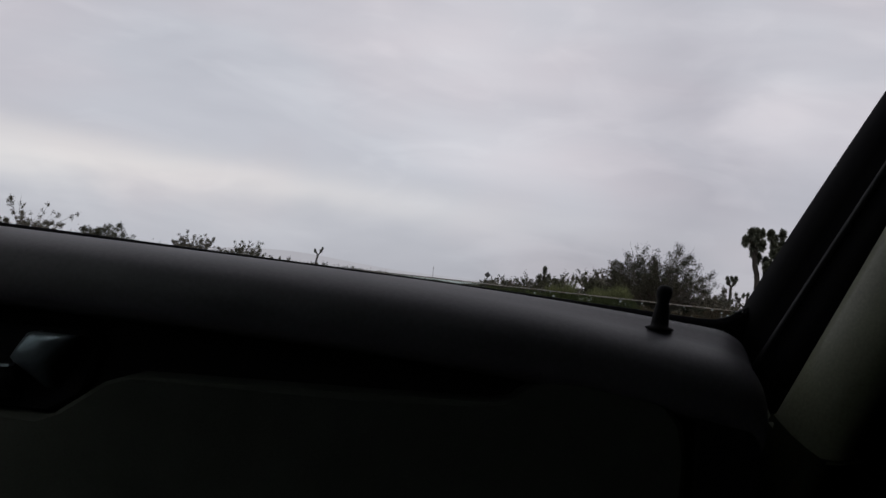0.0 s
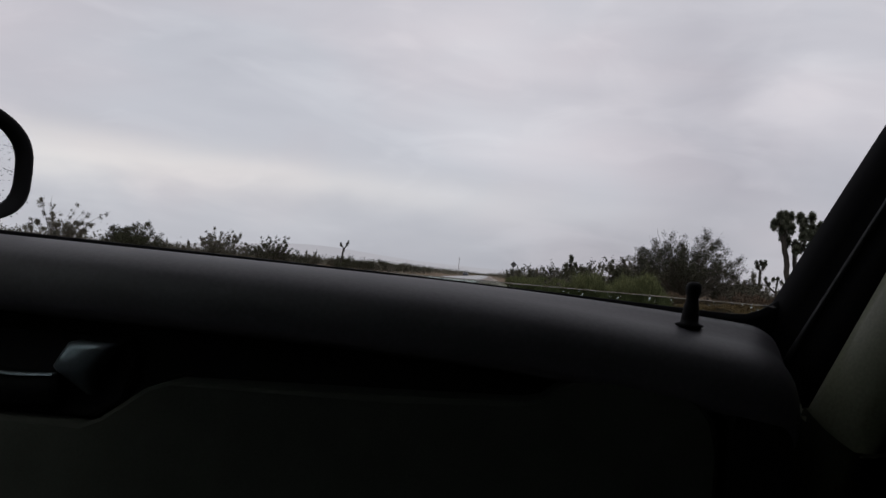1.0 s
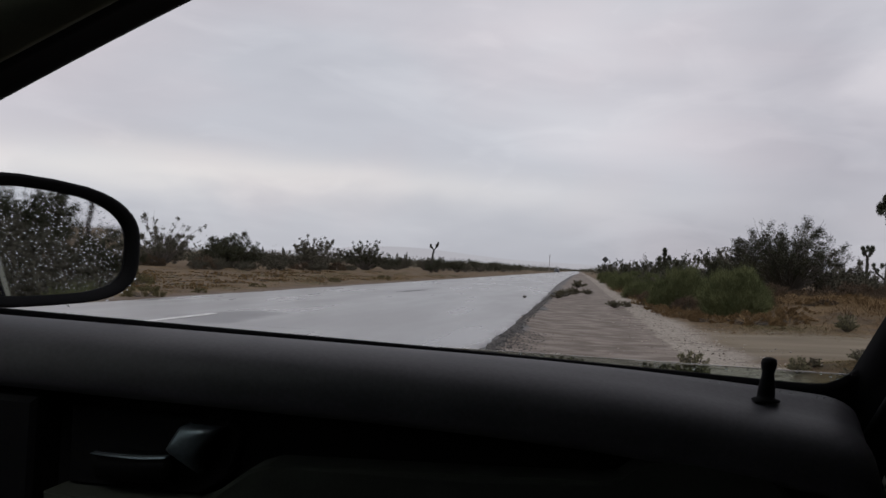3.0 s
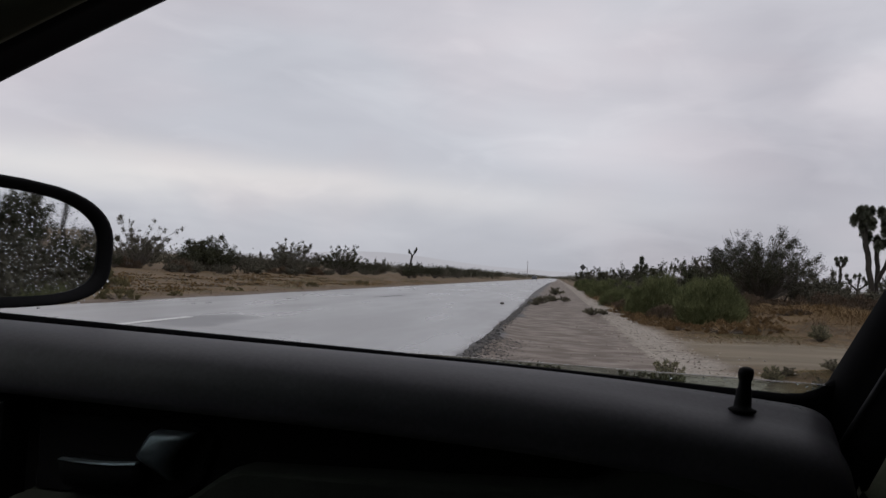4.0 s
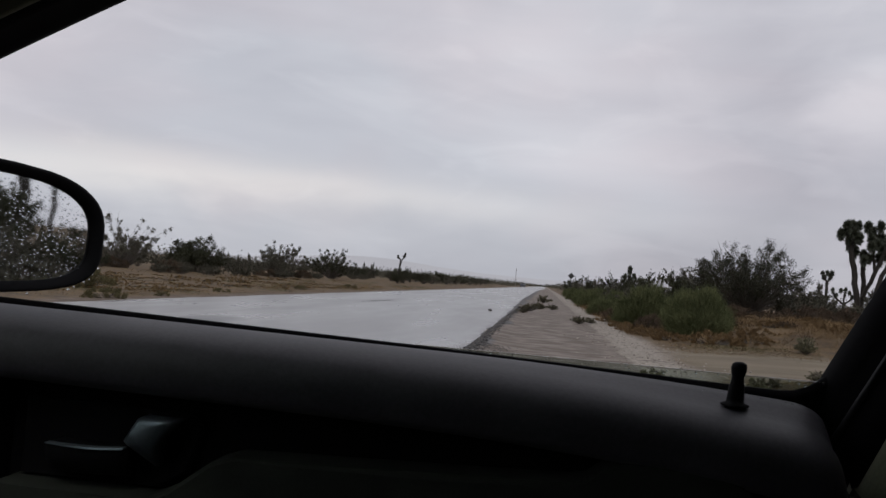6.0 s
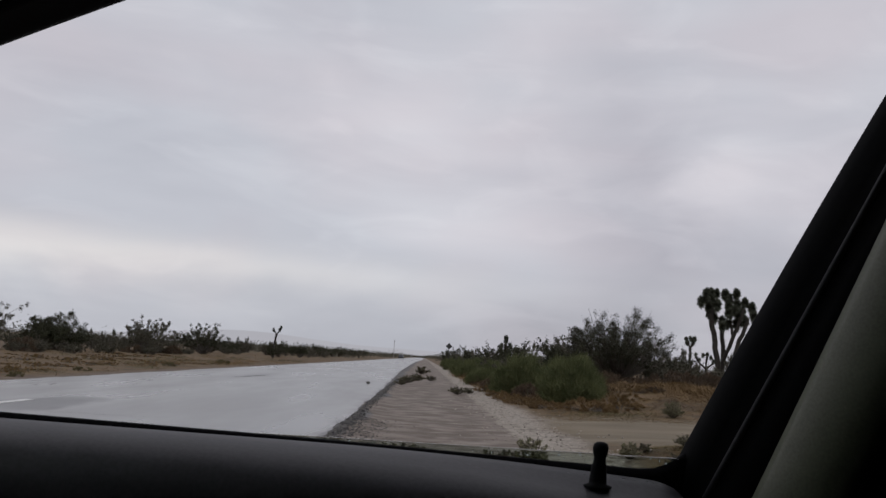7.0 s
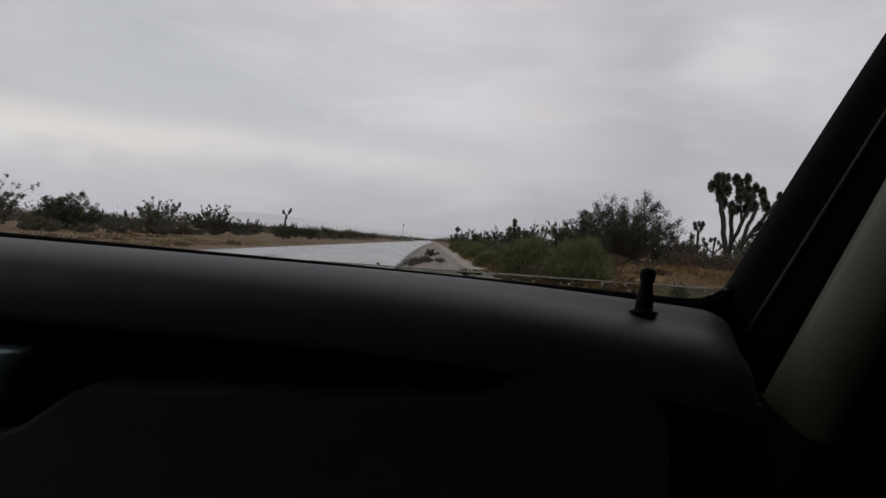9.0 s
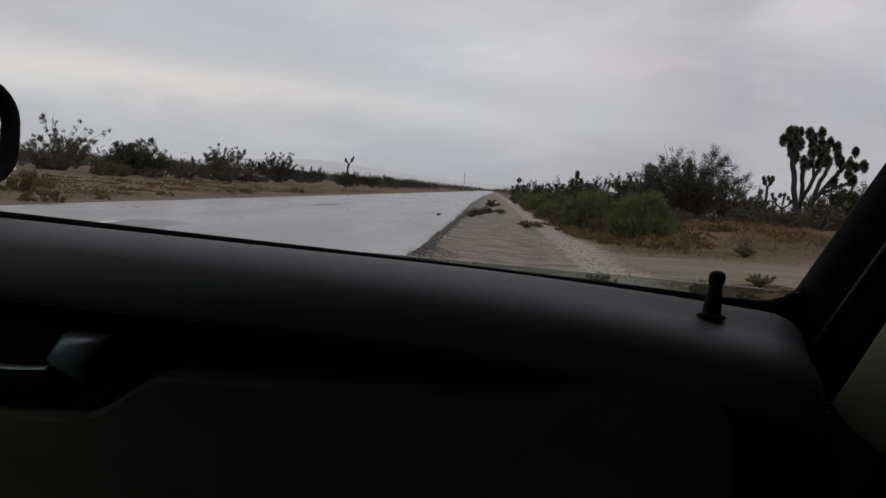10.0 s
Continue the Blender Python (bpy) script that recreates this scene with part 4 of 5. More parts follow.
    mid = yucca_tree("joshua_tree", 45, limbs, [(0, 0, 2.2), (-0.35, 0, 1.8), (0.35, 0.1, 1.85), (0.1, 0, 1.5), (0, 0, 2.5)], 0.40, 120, "short stubby Joshua tree above the far brush")
    stand(mid, 6.85, 70.0)
    for x, y, s in ((30, 120, 0.9), (48, 26, 1.1), (20, 2.6, 1.02), (36, -4, 1.2), (58, 8, 1.4), (-19.4, 258, 0.8)):
        again(small if s > 1 else mid, x, y, 30 * s, s)


build_yuccas()


def build_tufts():
    """Dry grass and litter on the verges, bank and the low mound, as one sheet of stuff."""
    rng = np.random.default_rng(17)
    def sheet(name, x, y, blades, tall, patch, mat, label, flat=1.0, thick=1.0):
        keep = (np.sin(x * 1.3 + y * 0.4) + np.sin(y * 0.9 - x * 0.7) + rng.uniform(-1.2, 1.2, len(x))) > patch
        x, y = x[keep], y[keep]
        n = len(x) * blades
        X, Y = np.repeat(x, blades) + rng.normal(size=n) * 0.20, np.repeat(y, blades) + rng.normal(size=n) * 0.20
        near = np.clip(Y / 26, 0.35, 1.6)
        size = np.repeat(rng.uniform(0.5, 1.3, len(x)), blades)
        h = rng.uniform(0.3, 1.0, n) * tall * near * size
        a = rng.uniform(0, 2 * np.pi, n)
        foot = np.stack([X, Y, terrain(X, Y) - 0.01], -1)
        tip = foot + np.stack([np.cos(a) * h * 1.3, np.sin(a) * h * 1.3, h * rng.uniform(0.3, 1.0, n) * flat], -1)
        side = np.stack([-np.sin(a), np.cos(a), 0 * a], -1) * (0.006 * thick * near)[:, None]
        verts = np.stack([foot - side, foot + side, tip], 1).reshape(-1, 3)
        i = np.arange(n) * 3
        g = raw(name, verts, np.stack([i, i + 1, i + 2], -1).tolist(), mat)
        tagged(g, label, "grass", kind="stuff")

    u = rng.uniform
    far = u(0, 1, 5000) ** 1.5
    sheet("dry_grass", np.concatenate([u(-24, -10.8, 5000), u(3.0, 14, 4000), rng.normal(3.8, 0.8, 2600)]),
          np.concatenate([12 + far * 110, 17.6 + u(0, 1, 4000) ** 1.6 * 36, rng.normal(11.1, 0.5, 2600)]), 6, 0.12, -0.3, M_GRASS, "sparse straw-brown dry grass on the verges", 0.6)
    # taller dry and green clumps between the road and the far scrub
    cx, cy = u(-19, -11.2, 130), 19 + u(0, 1, 130) ** 1.2 * 70
    near_x, near_y = rng.normal(-12.5, 0.8, 24), u(18, 30, 24)
    cx, cy = np.concatenate([cx, near_x]), np.concatenate([cy, near_y])
    for name, a, mat, label in (("straw_clumps", 0, M_GRASS, "tall tufts of yellow-brown dry grass on the verge"), ("weed_clumps", 1, M_VERGE, "scattered soft olive weeds on the verge")):
        px, py = np.repeat(cx[a::2], 34), np.repeat(cy[a::2], 34)
        wide = np.repeat(u(0.15, 0.5, len(cx[a::2])), 34)
        sheet(name, px + rng.normal(size=len(px)) * wide, py + rng.normal(size=len(px)) * wide, 3, 0.17 + 0.05 * a, -9.0, mat, label, 0.8)
    sheet("bank_grass", 3.2 + u(0, 1, 26000) ** 1.2 * 11, 18.2 + u(0, 1, 26000) ** 1.5 * 26, 6, 0.10, -1.1, M_OCHRE, "short ochre dry grass and litter on the bank", 0.55, 2.2)
    # longer straw round the feet of the shrubs
    t = u(0, 1, 4200)
    sheet("straw", np.concatenate([2.75 - 0.25 * t + np.abs(rng.normal(size=4200)) * 0.5 + 2.6 * u(0, 1, 4200) ** 2, u(4.2, 9.5, 3600)]),
          np.concatenate([24.0 + 40 * t**1.6, rng.normal(24.6, 1.5, 3600)]), 9, 0.27, -0.5, M_OCHRE, "long straw-coloured dry grass at the foot of the shrubs")
    # low green weeds in patches along the far road edge
    sheet("green_verge", np.concatenate([rng.normal(4.4, 0.9, 700), rng.normal(3.9, 0.8, 1500)]), np.concatenate([rng.normal(19.9, 0.8, 700), rng.normal(10.9, 0.4, 1500)]), 6, 0.14, 0.25, M_VERGE, "soft grey-green weeds on the verge")


build_tufts()


def stones(name, rng, x, y, small, big, mat, label):
    n = len(x)
    s = rng.uniform(small, big, n) * (0.6 + 0.4 * rng.uniform(size=n))
    z = terrain(x, y) + s * 0.2
    octa = np.array([(1, 0, 0), (0, 1, 0), (-1, 0, 0), (0, -1, 0), (0, 0, 0.7), (0, 0, -0.7)], float)
    tri = np.array([(0, 1, 4), (1, 2, 4), (2, 3, 4), (3, 0, 4), (1, 0, 5), (2, 1, 5), (3, 2, 5), (0, 3, 5)])
    verts = (octa[None] * rng.uniform(0.6, 1.4, (n, 1, 3)) * s[:, None, None] + np.stack([x, y, z], -1)[:, None]).reshape(-1, 3)
    faces = (tri[None] + (np.arange(n) * 6)[:, None, None]).reshape(-1, 3).tolist()
    tagged(raw(name, verts, faces, mat), label, "gravel", kind="stuff")


def build_gravel():
    """Loose stones along the broken road edge and in the wash."""
    rng = np.random.default_rng(23)
    n = 2600
    stones("gravel", rng, ROAD_R + 0.05 + np.abs(rng.normal(size=n)) * 0.09, 5.5 + rng.uniform(0, 1, n) ** 1.6 * 36, 0.008, 0.035, M_STONE, "loose dark wet gravel along the broken road edge")
    n = 2200
    stones("fine_gravel", rng, ROAD_R + 0.12 + np.abs(rng.normal(size=n)) * 0.34, 6.5 + rng.uniform(0, 1, n) ** 1.3 * 9, 0.006, 0.022, M_STONE, "fine dark wet gravel spilling from the road edge")
    n = 260
    stones("clods", rng, rng.normal(2.1, 0.36, n), 8.5 + rng.uniform(0, 1, n) ** 1.2 * 24, 0.005, 0.020, M_CLOD, "dark clods and bark litter in the pale wash")
    n = 1300
    stones("pebbles", rng, rng.normal(2.15, 0.55, n), 6.0 + rng.uniform(0, 1, n) ** 1.5 * 34, 0.006, 0.032, M_PEBBLE, "pale pebbles washed along the sandy shoulder")


build_gravel()


def loose_stone(x, y, r):
    bm = bmesh.new()
    bmesh.ops.create_icosphere(bm, subdivisions=2, radius=r)
    for v in bm.verts:
        v.co *= 1 + 0.22 * noise.noise(v.co * (3 / r) + Vector((x, y, 0)))
        v.co.z *= 0.65
    ob = part("stone", bm, M_STONE, None)
    ob.matrix_basis = Matrix.Translation((x, y, 0.01 + r * 0.45))
    tagged(ob, "brown fist-sized stone lying on the wet road", "stone")


loose_stone(-1.85, 31.0, 0.075)


def weed(seed, height, width, leaves, label, mat=None):
    return bush("weed", seed, height, width, 30, leaves * 5, 0.0135 if mat is None else 0.017, mat or M_WEED, label, "weed", low=0.0, group="weeds on the sandy shoulder")


WEEDS = [
    stand(weed(51, 0.33, 0.80, 420, "low open weed with dark grey-green leaves on wet sand", M_WEED2), -0.10, 9.0, sink=0.01),
    stand(weed(52, 0.40, 0.46, 800, "upright green weed clump on wet sand"), 1.40, 9.6, sink=0.01),
    stand(weed(53, 0.30, 0.62, 330, "low open weed with dark grey-green leaves on wet sand", M_WEED2), 0.95, 9.1, sink=0.01),
]
for wx, wy, wt, ws, wi in ((2.75, 10.6, 30, 0.6, 1), (3.25, 10.2, 80, 0.55, 2), (-0.50, 38.0, 0, 1.35, 0), (-0.1, 42.5, 60, 1.45, 2), (0.55, 43.5, 140, 1.2, 2), (-0.75, 34.5, 200, 1.0, 2), (1.35, 28.8, 20, 1.0, 0), (1.75, 30.0, 200, 0.9, 2),
                           (3.6, 10.9, 15, 0.6, 0), (4.1, 10.4, 100, 0.6, 1), (4.8, 10.8, 220, 0.7, 0), (3.0, 10.9, 190, 0.5, 2), (5.8, 11.1, 70, 0.8, 1), (5.9, 19.4, 10, 1.1, 1), (0.1, 60, 20, 2.2, 2)):
    again(WEEDS[wi], wx, wy, wt, ws, 0.01)


def dead_brush(seed, height, width):
    return bush("dead_brush", seed, height, width, 26, 1800, 0.024, M_BROWN, "small dry reddish-brown brush on the bank", "brush", low=0.2, group="dry brush on the bank")


DRY = [stand(dead_brush(81, 0.55, 0.8), 9.2, 27.5, size=0.6), stand(dead_brush(82, 0.35, 0.9), 6.8, 24.2, size=0.7)]
rd = random.Random(12)
for _ in range(46):
    dx = rd.uniform(6.2, 16.5)
    again(DRY[rd.random() < 0.6], dx, 28.5 + abs(dx - 8) * 0.45 + rd.uniform(-2.5, 4), rd.uniform(0, 360), rd.uniform(0.6, 1.15))
for _ in range(16):
    again(DRY[rd.random() < 0.5], rd.uniform(11.5, 18), rd.uniform(31, 38), rd.uniform(0, 360), rd.uniform(0.7, 1.2))
for _ in range(30):
    dy = 40 + rd.random() ** 1.3 * 60
    again(VARS[3], -17.8 - dy * 0.03 - rd.uniform(0, 3.5), dy, rd.uniform(0, 360), rd.uniform(0.45, 0.75))


straw_at = random.Random(31)
for _ in range(70):
    by = 21 + straw_at.random() ** 1.3 * 42
    again(pale_straw, straw_at.uniform(-19.5, -11.6) - by * 0.02, by, straw_at.uniform(0, 360), straw_at.uniform(0.45, 1.15))


# ---- roadside things ----
def road_sign(x, y, z):
    root = tagged(empty("road_sign", (x, y, float(terrain(x, y)))), "diamond-shaped road warning sign on a steel post", "road sign")
    top = z - float(terrain(x, y))
    bm = box(bmesh.new(), (-0.03, -0.03, -0.1), (0.03, 0.03, top + 0.3), 0.006)
    part("post", bm, M_SIGN, root)
    bm = bmesh.new()
    q = 0.43
    loft(bm, [[(0, yy, top - q), (q, yy, top), (0, yy, top + q), (-q, yy, top)] for yy in (-0.05, -0.034)], closed=True, caps=True)
    part("panel", bm, M_SIGN, root, "dark diamond panel")
    return root


road_sign(3.35, 110, 2.68)


def utility_pole(x, y, h):
    root = tagged(empty("utility_pole", (x, y, float(terrain(x, y)))), "far wooden utility pole with a crossarm", "utility pole", "utility poles")
    v, f = tubes([np.array([(0, 0, -0.3), (0, 0, h / 2), (0, 0, h)])], [(0.15, 0.10)], 8)
    raw("pole", v, f, M_WOOD, root)
    part("crossarm", box(bmesh.new(), (-0.5, -0.05, h - 0.9), (0.5, 0.05, h - 0.78)), M_WOOD, root)
    return root


utility_pole(-13.8, 400, 8.4)
utility_pole(52, 520, 9.5)


def far_car(x, y):
    root = tagged(empty("car", (x, y, 0.04)), "small dark car far away on the wet road", "car", "cars")
    rows = [[(-0.86 * w, yy, 0.25), (-0.88 * w, yy, 0.6), (-0.82 * w, yy, h), (0.82 * w, yy, h), (0.88 * w, yy, 0.6), (0.86 * w, yy, 0.25)] for yy, w, h in ((-2.2, 0.9, 0.72), (-2.0, 1, 0.85), (-0.9, 1, 0.92), (1.6, 1, 0.95), (2.2, 0.92, 0.85))]
    part("body", loft(bmesh.new(), rows, closed=True, caps=True), M_PAINT, root)
    rows = [[(-w, yy, 0.9), (-w * 0.85, yy, h), (w * 0.85, yy, h), (w, yy, 0.9)] for yy, w, h in ((-1.1, 0.76, 0.92), (-0.4, 0.76, 1.40), (0.9, 0.76, 1.42), (1.7, 0.76, 0.98))]
    part("cabin", loft(bmesh.new(), rows, closed=True, caps=True), M_PAINT, root)
    for wx in (-0.74, 0.74):
        for wy in (-1.35, 1.35):
            rows = [[(wx + dx, wy + 0.31 * math.cos(a), 0.30 + 0.31 * math.sin(a)) for a in np.linspace(0, 2 * math.pi, 17)[:-1]] for dx in (-0.1, 0.1)]
            part("wheel", loft(bmesh.new(), rows, closed=True, caps=True), M_TYRE, root)


far_car(-7.3, 285.0)


# ---- the car the camera sits in: passenger door, mirror, pillars, cabin ----
car = tagged(empty("car", (0, -0.1, 0)), "parked dark car seen from its cabin, side window open", "car")
CAR = Matrix.Translation((0, 0.1, 0))


def carpart(name, bm, material, parent=None, label="", smooth=False):
    if parent is None:
        bm.transform(CAR)
    return part(name, bm, material, parent or car, label, smooth)


def rim(x):
    """Height of the door top along the seal."""
    return 1.0095 - 0.0155 * x if x < 0 else 1.0095 - 0.018 * x - 0.11 * x * x


def crest(x):
    """Height of the door top a little inboard."""
    return (1.0085 - 0.0175 * x if x < 0 else 1.0085 - 0.0175 * x - 0.26 * x * x) - 0.0026 * float(ease(x, -0.12, 0.10)) * (1 - 0.6 * float(ease(x, 0.2, 0.3)))


def cabin_door():
    # padded door top, swept along the sill
    prof = [(0.545, -0.0022), (0.532, -0.0060), (0.521, -0.0115), (0.5130, -0.019), (0.5085, -0.029), (0.508, -0.040), (0.511, -0.050), (0.519, -0.058), (0.545, -0.063)]
    xs = list(np.arange(-0.80, 0.29, 0.03)) + [0.295, 0.303, 0.310, 0.315, 0.319, 0.321]
    rings = []
    for x in xs:
        u = max(0.0, (x - 0.290) / 0.031)
        drop = 0.016 * (1 - math.sqrt(max(0.0, 1 - u * u)))
        r, c = rim(x) - drop, crest(x) - drop
        ring = [(x, 0.589, r - 0.03), (x, 0.588, r - 0.003), (x, 0.5872, r - 0.0008), (x, 0.5855, r), (x, 0.5835, r + 0.0001), (x, 0.572, r * 0.6 + c * 0.4 + 0.001), (x, 0.560, r * 0.15 + c * 0.85 + 0.0004)]
        rings.append(ring + [(x, y + 0.010 * u * u, c + dz) for y, dz in prof])
    rings.append([(0.3215, 0.588 if k < 5 else 0.565, z - 0.02) for k, (x, y, z) in enumerate(rings[-1])])
    carpart("door_top_pad", loft(bmesh.new(), rings), M_DOOR, None, "padded black vinyl door top with a soft sheen", True)
    # body of the door behind the trim, with the pull recess left open
    bm = box(bmesh.new(), (-0.80, 0.560, 0.30), (0.292, 0.588, 0.962), 0.004)
    carpart("door_body", bm, M_BLACK)
    # lower trim panel with its stepped top edge
    outline = [(0.262, 0.45), (0.262, 0.895), (0.256, 0.919), (0.244, 0.933), (0.222, 0.941), (0.168, 0.943), (0.150, 0.941), (0.137, 0.935), (0.123, 0.923), (0.108, 0.9195), (0.0, 0.9150),
               (-0.178, 0.9085), (-0.196, 0.902), (-0.232, 0.874), (-0.250, 0.866), (-0.390, 0.866), (-0.390, 0.45)]
    carpart("lower_panel", slab(bmesh.new(), outline, 0.515, 0.562, 0.005), M_CLOTH, None, "dark cloth lower door panel")
    outline = [(0.318, 0.45), (0.318, 0.91), (0.300, 0.936), (0.276, 0.940), (0.270, 0.92), (0.268, 0.45)]
    carpart("panel_edge", slab(bmesh.new(), outline, 0.519, 0.562, 0.003), M_BLACK)
    outline = [(-0.402, 0.45), (-0.402, 0.950), (-0.80, 0.956), (-0.80, 0.45)]
    carpart("front_panel", slab(bmesh.new(), outline, 0.515, 0.562, 0.006), M_BLACK, None, "dark front door panel")
    # inside handle: lever with a raised block at its rear end
    cup = carpart("handle_cup", slab(bmesh.new(), [(-0.385, 0.868), (-0.252, 0.868), (-0.225, 0.885), (-0.214, 0.925), (-0.225, 0.938), (-0.385, 0.938)], 0.548, 0.562, 0.003), M_BLACK)
    rings = []
    for z, y, xl, xr in ((0.9320, 0.552, -0.264, -0.2300), (0.9335, 0.526, -0.264, -0.2295), (0.9325, 0.5205, -0.2645, -0.2295), (0.9285, 0.5195, -0.2665, -0.2315), (0.9200, 0.5195, -0.2715, -0.2385), (0.9125, 0.5200, -0.2755, -0.2440), (0.9085, 0.5225, -0.2735, -0.2460), (0.9030, 0.5280, -0.2680, -0.2470), (0.8960, 0.5360, -0.2620, -0.2480), (0.8880, 0.5470, -0.2570, -0.2490)):
        w = xr - xl
        rings.append([(xl, 0.555, z), (xl, y + 0.003, z), (xl + w * 0.1, y, z), (xl + w * 0.5, y - 0.0012, z), (xr - w * 0.12, y, z), (xr, y + 0.005, z), (xr, 0.555, z)])
    carpart("door_handle", loft(bmesh.new(), rings, closed=True, caps=True), M_HANDLE, None, "satin grey inside door handle", True)
    rings, lip = [], []
    for i in range(13):
        s = i / 12
        x = -0.344 + 0.070 * s
        z = 0.9052 + 0.0015 * s * s - 0.0012 * math.sin(math.pi * s)
        y0 = 0.5165 + 0.004 * s
        t = 0.0005 + 0.0011 * min(1.0, s * 1.6)
        lip.append([(x, y0 + 0.008, z), (x, y0, z), (x, y0 - 0.0012, z - t), (x, y0 + 0.008, z - t)])
        rings.append([(x, 0.548, z - t), (x, y0 + 0.001, z - t), (x, y0 + 0.003, z - 0.014), (x, y0 + 0.012, z - 0.026), (x, 0.548, z - 0.030)])
    carpart("handle_lever", loft(bmesh.new(), rings, closed=True, caps=True), M_BLACK, None, "black handle lever", True)
    carpart("handle_lip", loft(bmesh.new(), lip, closed=True, caps=True), M_HANDLE, None, "bright thin lip of the handle lever")
    # lock pin with a flange
    bm = bmesh.new()
    prof = [(0.0115, 0.0), (0.0118, 0.0015), (0.0075, 0.0030), (0.0072, 0.006), (0.0064, 0.016), (0.0052, 0.021), (0.0050, 0.0245), (0.0062, 0.028), (0.0066, 0.032), (0.0058, 0.0352), (0.0030, 0.0368), (0.0001, 0.0372)]
    rings = [[(0.2405 + 0.0006 * h * 100 * 0.9 + r * math.cos(a), 0.560 + r * math.sin(a), 0.9895 + h) for a in np.linspace(0, 2 * math.pi, 17)[:-1]] for r, h in prof]
    carpart("lock_pin", loft(bm, rings, closed=True), M_BLACK, None, "black plastic lock pin with flange", True)
    # outer belt seal and rear corner
    rings = []
    for x in list(np.arange(-0.80, 0.26, 0.03)) + [0.27, 0.285, 0.30, 0.312, 0.322, 0.330, 0.338, 0.346]:
        up = 0.026 * ease(x, 0.285, 0.350) ** 1.5
        z = 1.0108 - 0.0225 * x - (0.026 * max(0.0, x) ** 1.0 if x > 0 else 0) * 0.35 + float(up)
        y = 0.600 + 0.016 * float(ease(x, 0.27, 0.346))
        rings.append([(x, y - 0.011, 0.955), (x, y - 0.010, z - 0.006), (x, y - 0.006, z), (x, y, z + 0.0005), (x, y + 0.002, z - 0.004), (x, y + 0.002, 0.955)])
    carpart("belt_seal", loft(bmesh.new(), rings, closed=True, caps=True), M_RUBBER, None, "black rubber window seal", True)
    # lowered window pane, its upper rim just above the seal
    rings = []
    for x in np.linspace(-0.50, 0.332, 30):
        z = 1.0122 - (0.10 * x * x if x < 0 else 0.0)
        rings.append([(x, 0.6045, 0.75), (x, 0.6045, z - 0.001), (x, 0.6055, z), (x, 0.6075, z), (x, 0.6085, z - 0.001), (x, 0.6085, 0.75)])
    pane = carpart("window_pane", loft(bmesh.new(), rings, closed=True, caps=True), M_GLASS, None, "wet lowered side window pane")
    pane.visible_shadow = False
    rng = np.random.default_rng(61)
    bm = bmesh.new()
    for _ in range(240):
        x, z = rng.uniform(-0.12, 0.325), rng.uniform(0.990, 1.0112)
        r = 0.0004 + 0.0010 * rng.uniform() ** 2.5
        y = 0.6040 if rng.random() < 0.3 else 0.6090
        bmesh.ops.create_icosphere(bm, subdivisions=1, radius=r, matrix=Matrix.Translation((x, y, z)) @ Matrix.Diagonal((1, 0.6, rng.uniform(0.9, 1.4), 1)))
    for _ in range(60):
        x = 0.33 - abs(rng.normal()) * 0.06
        if x < 0.30:
            bmesh.ops.create_icosphere(bm, subdivisions=1, radius=rng.uniform(0.0004, 0.0011), matrix=Matrix.Translation((x, rng.uniform(0.560, 0.584), rim(x) - 0.0006)) @ Matrix.Diagonal((1, 1, 0.6, 1)))
    drops = carpart("rain_beading", bm, M_RAIN, None, "clear raindrops on the window pane", True)
    tagged(drops, kind="stuff")


cabin_door()


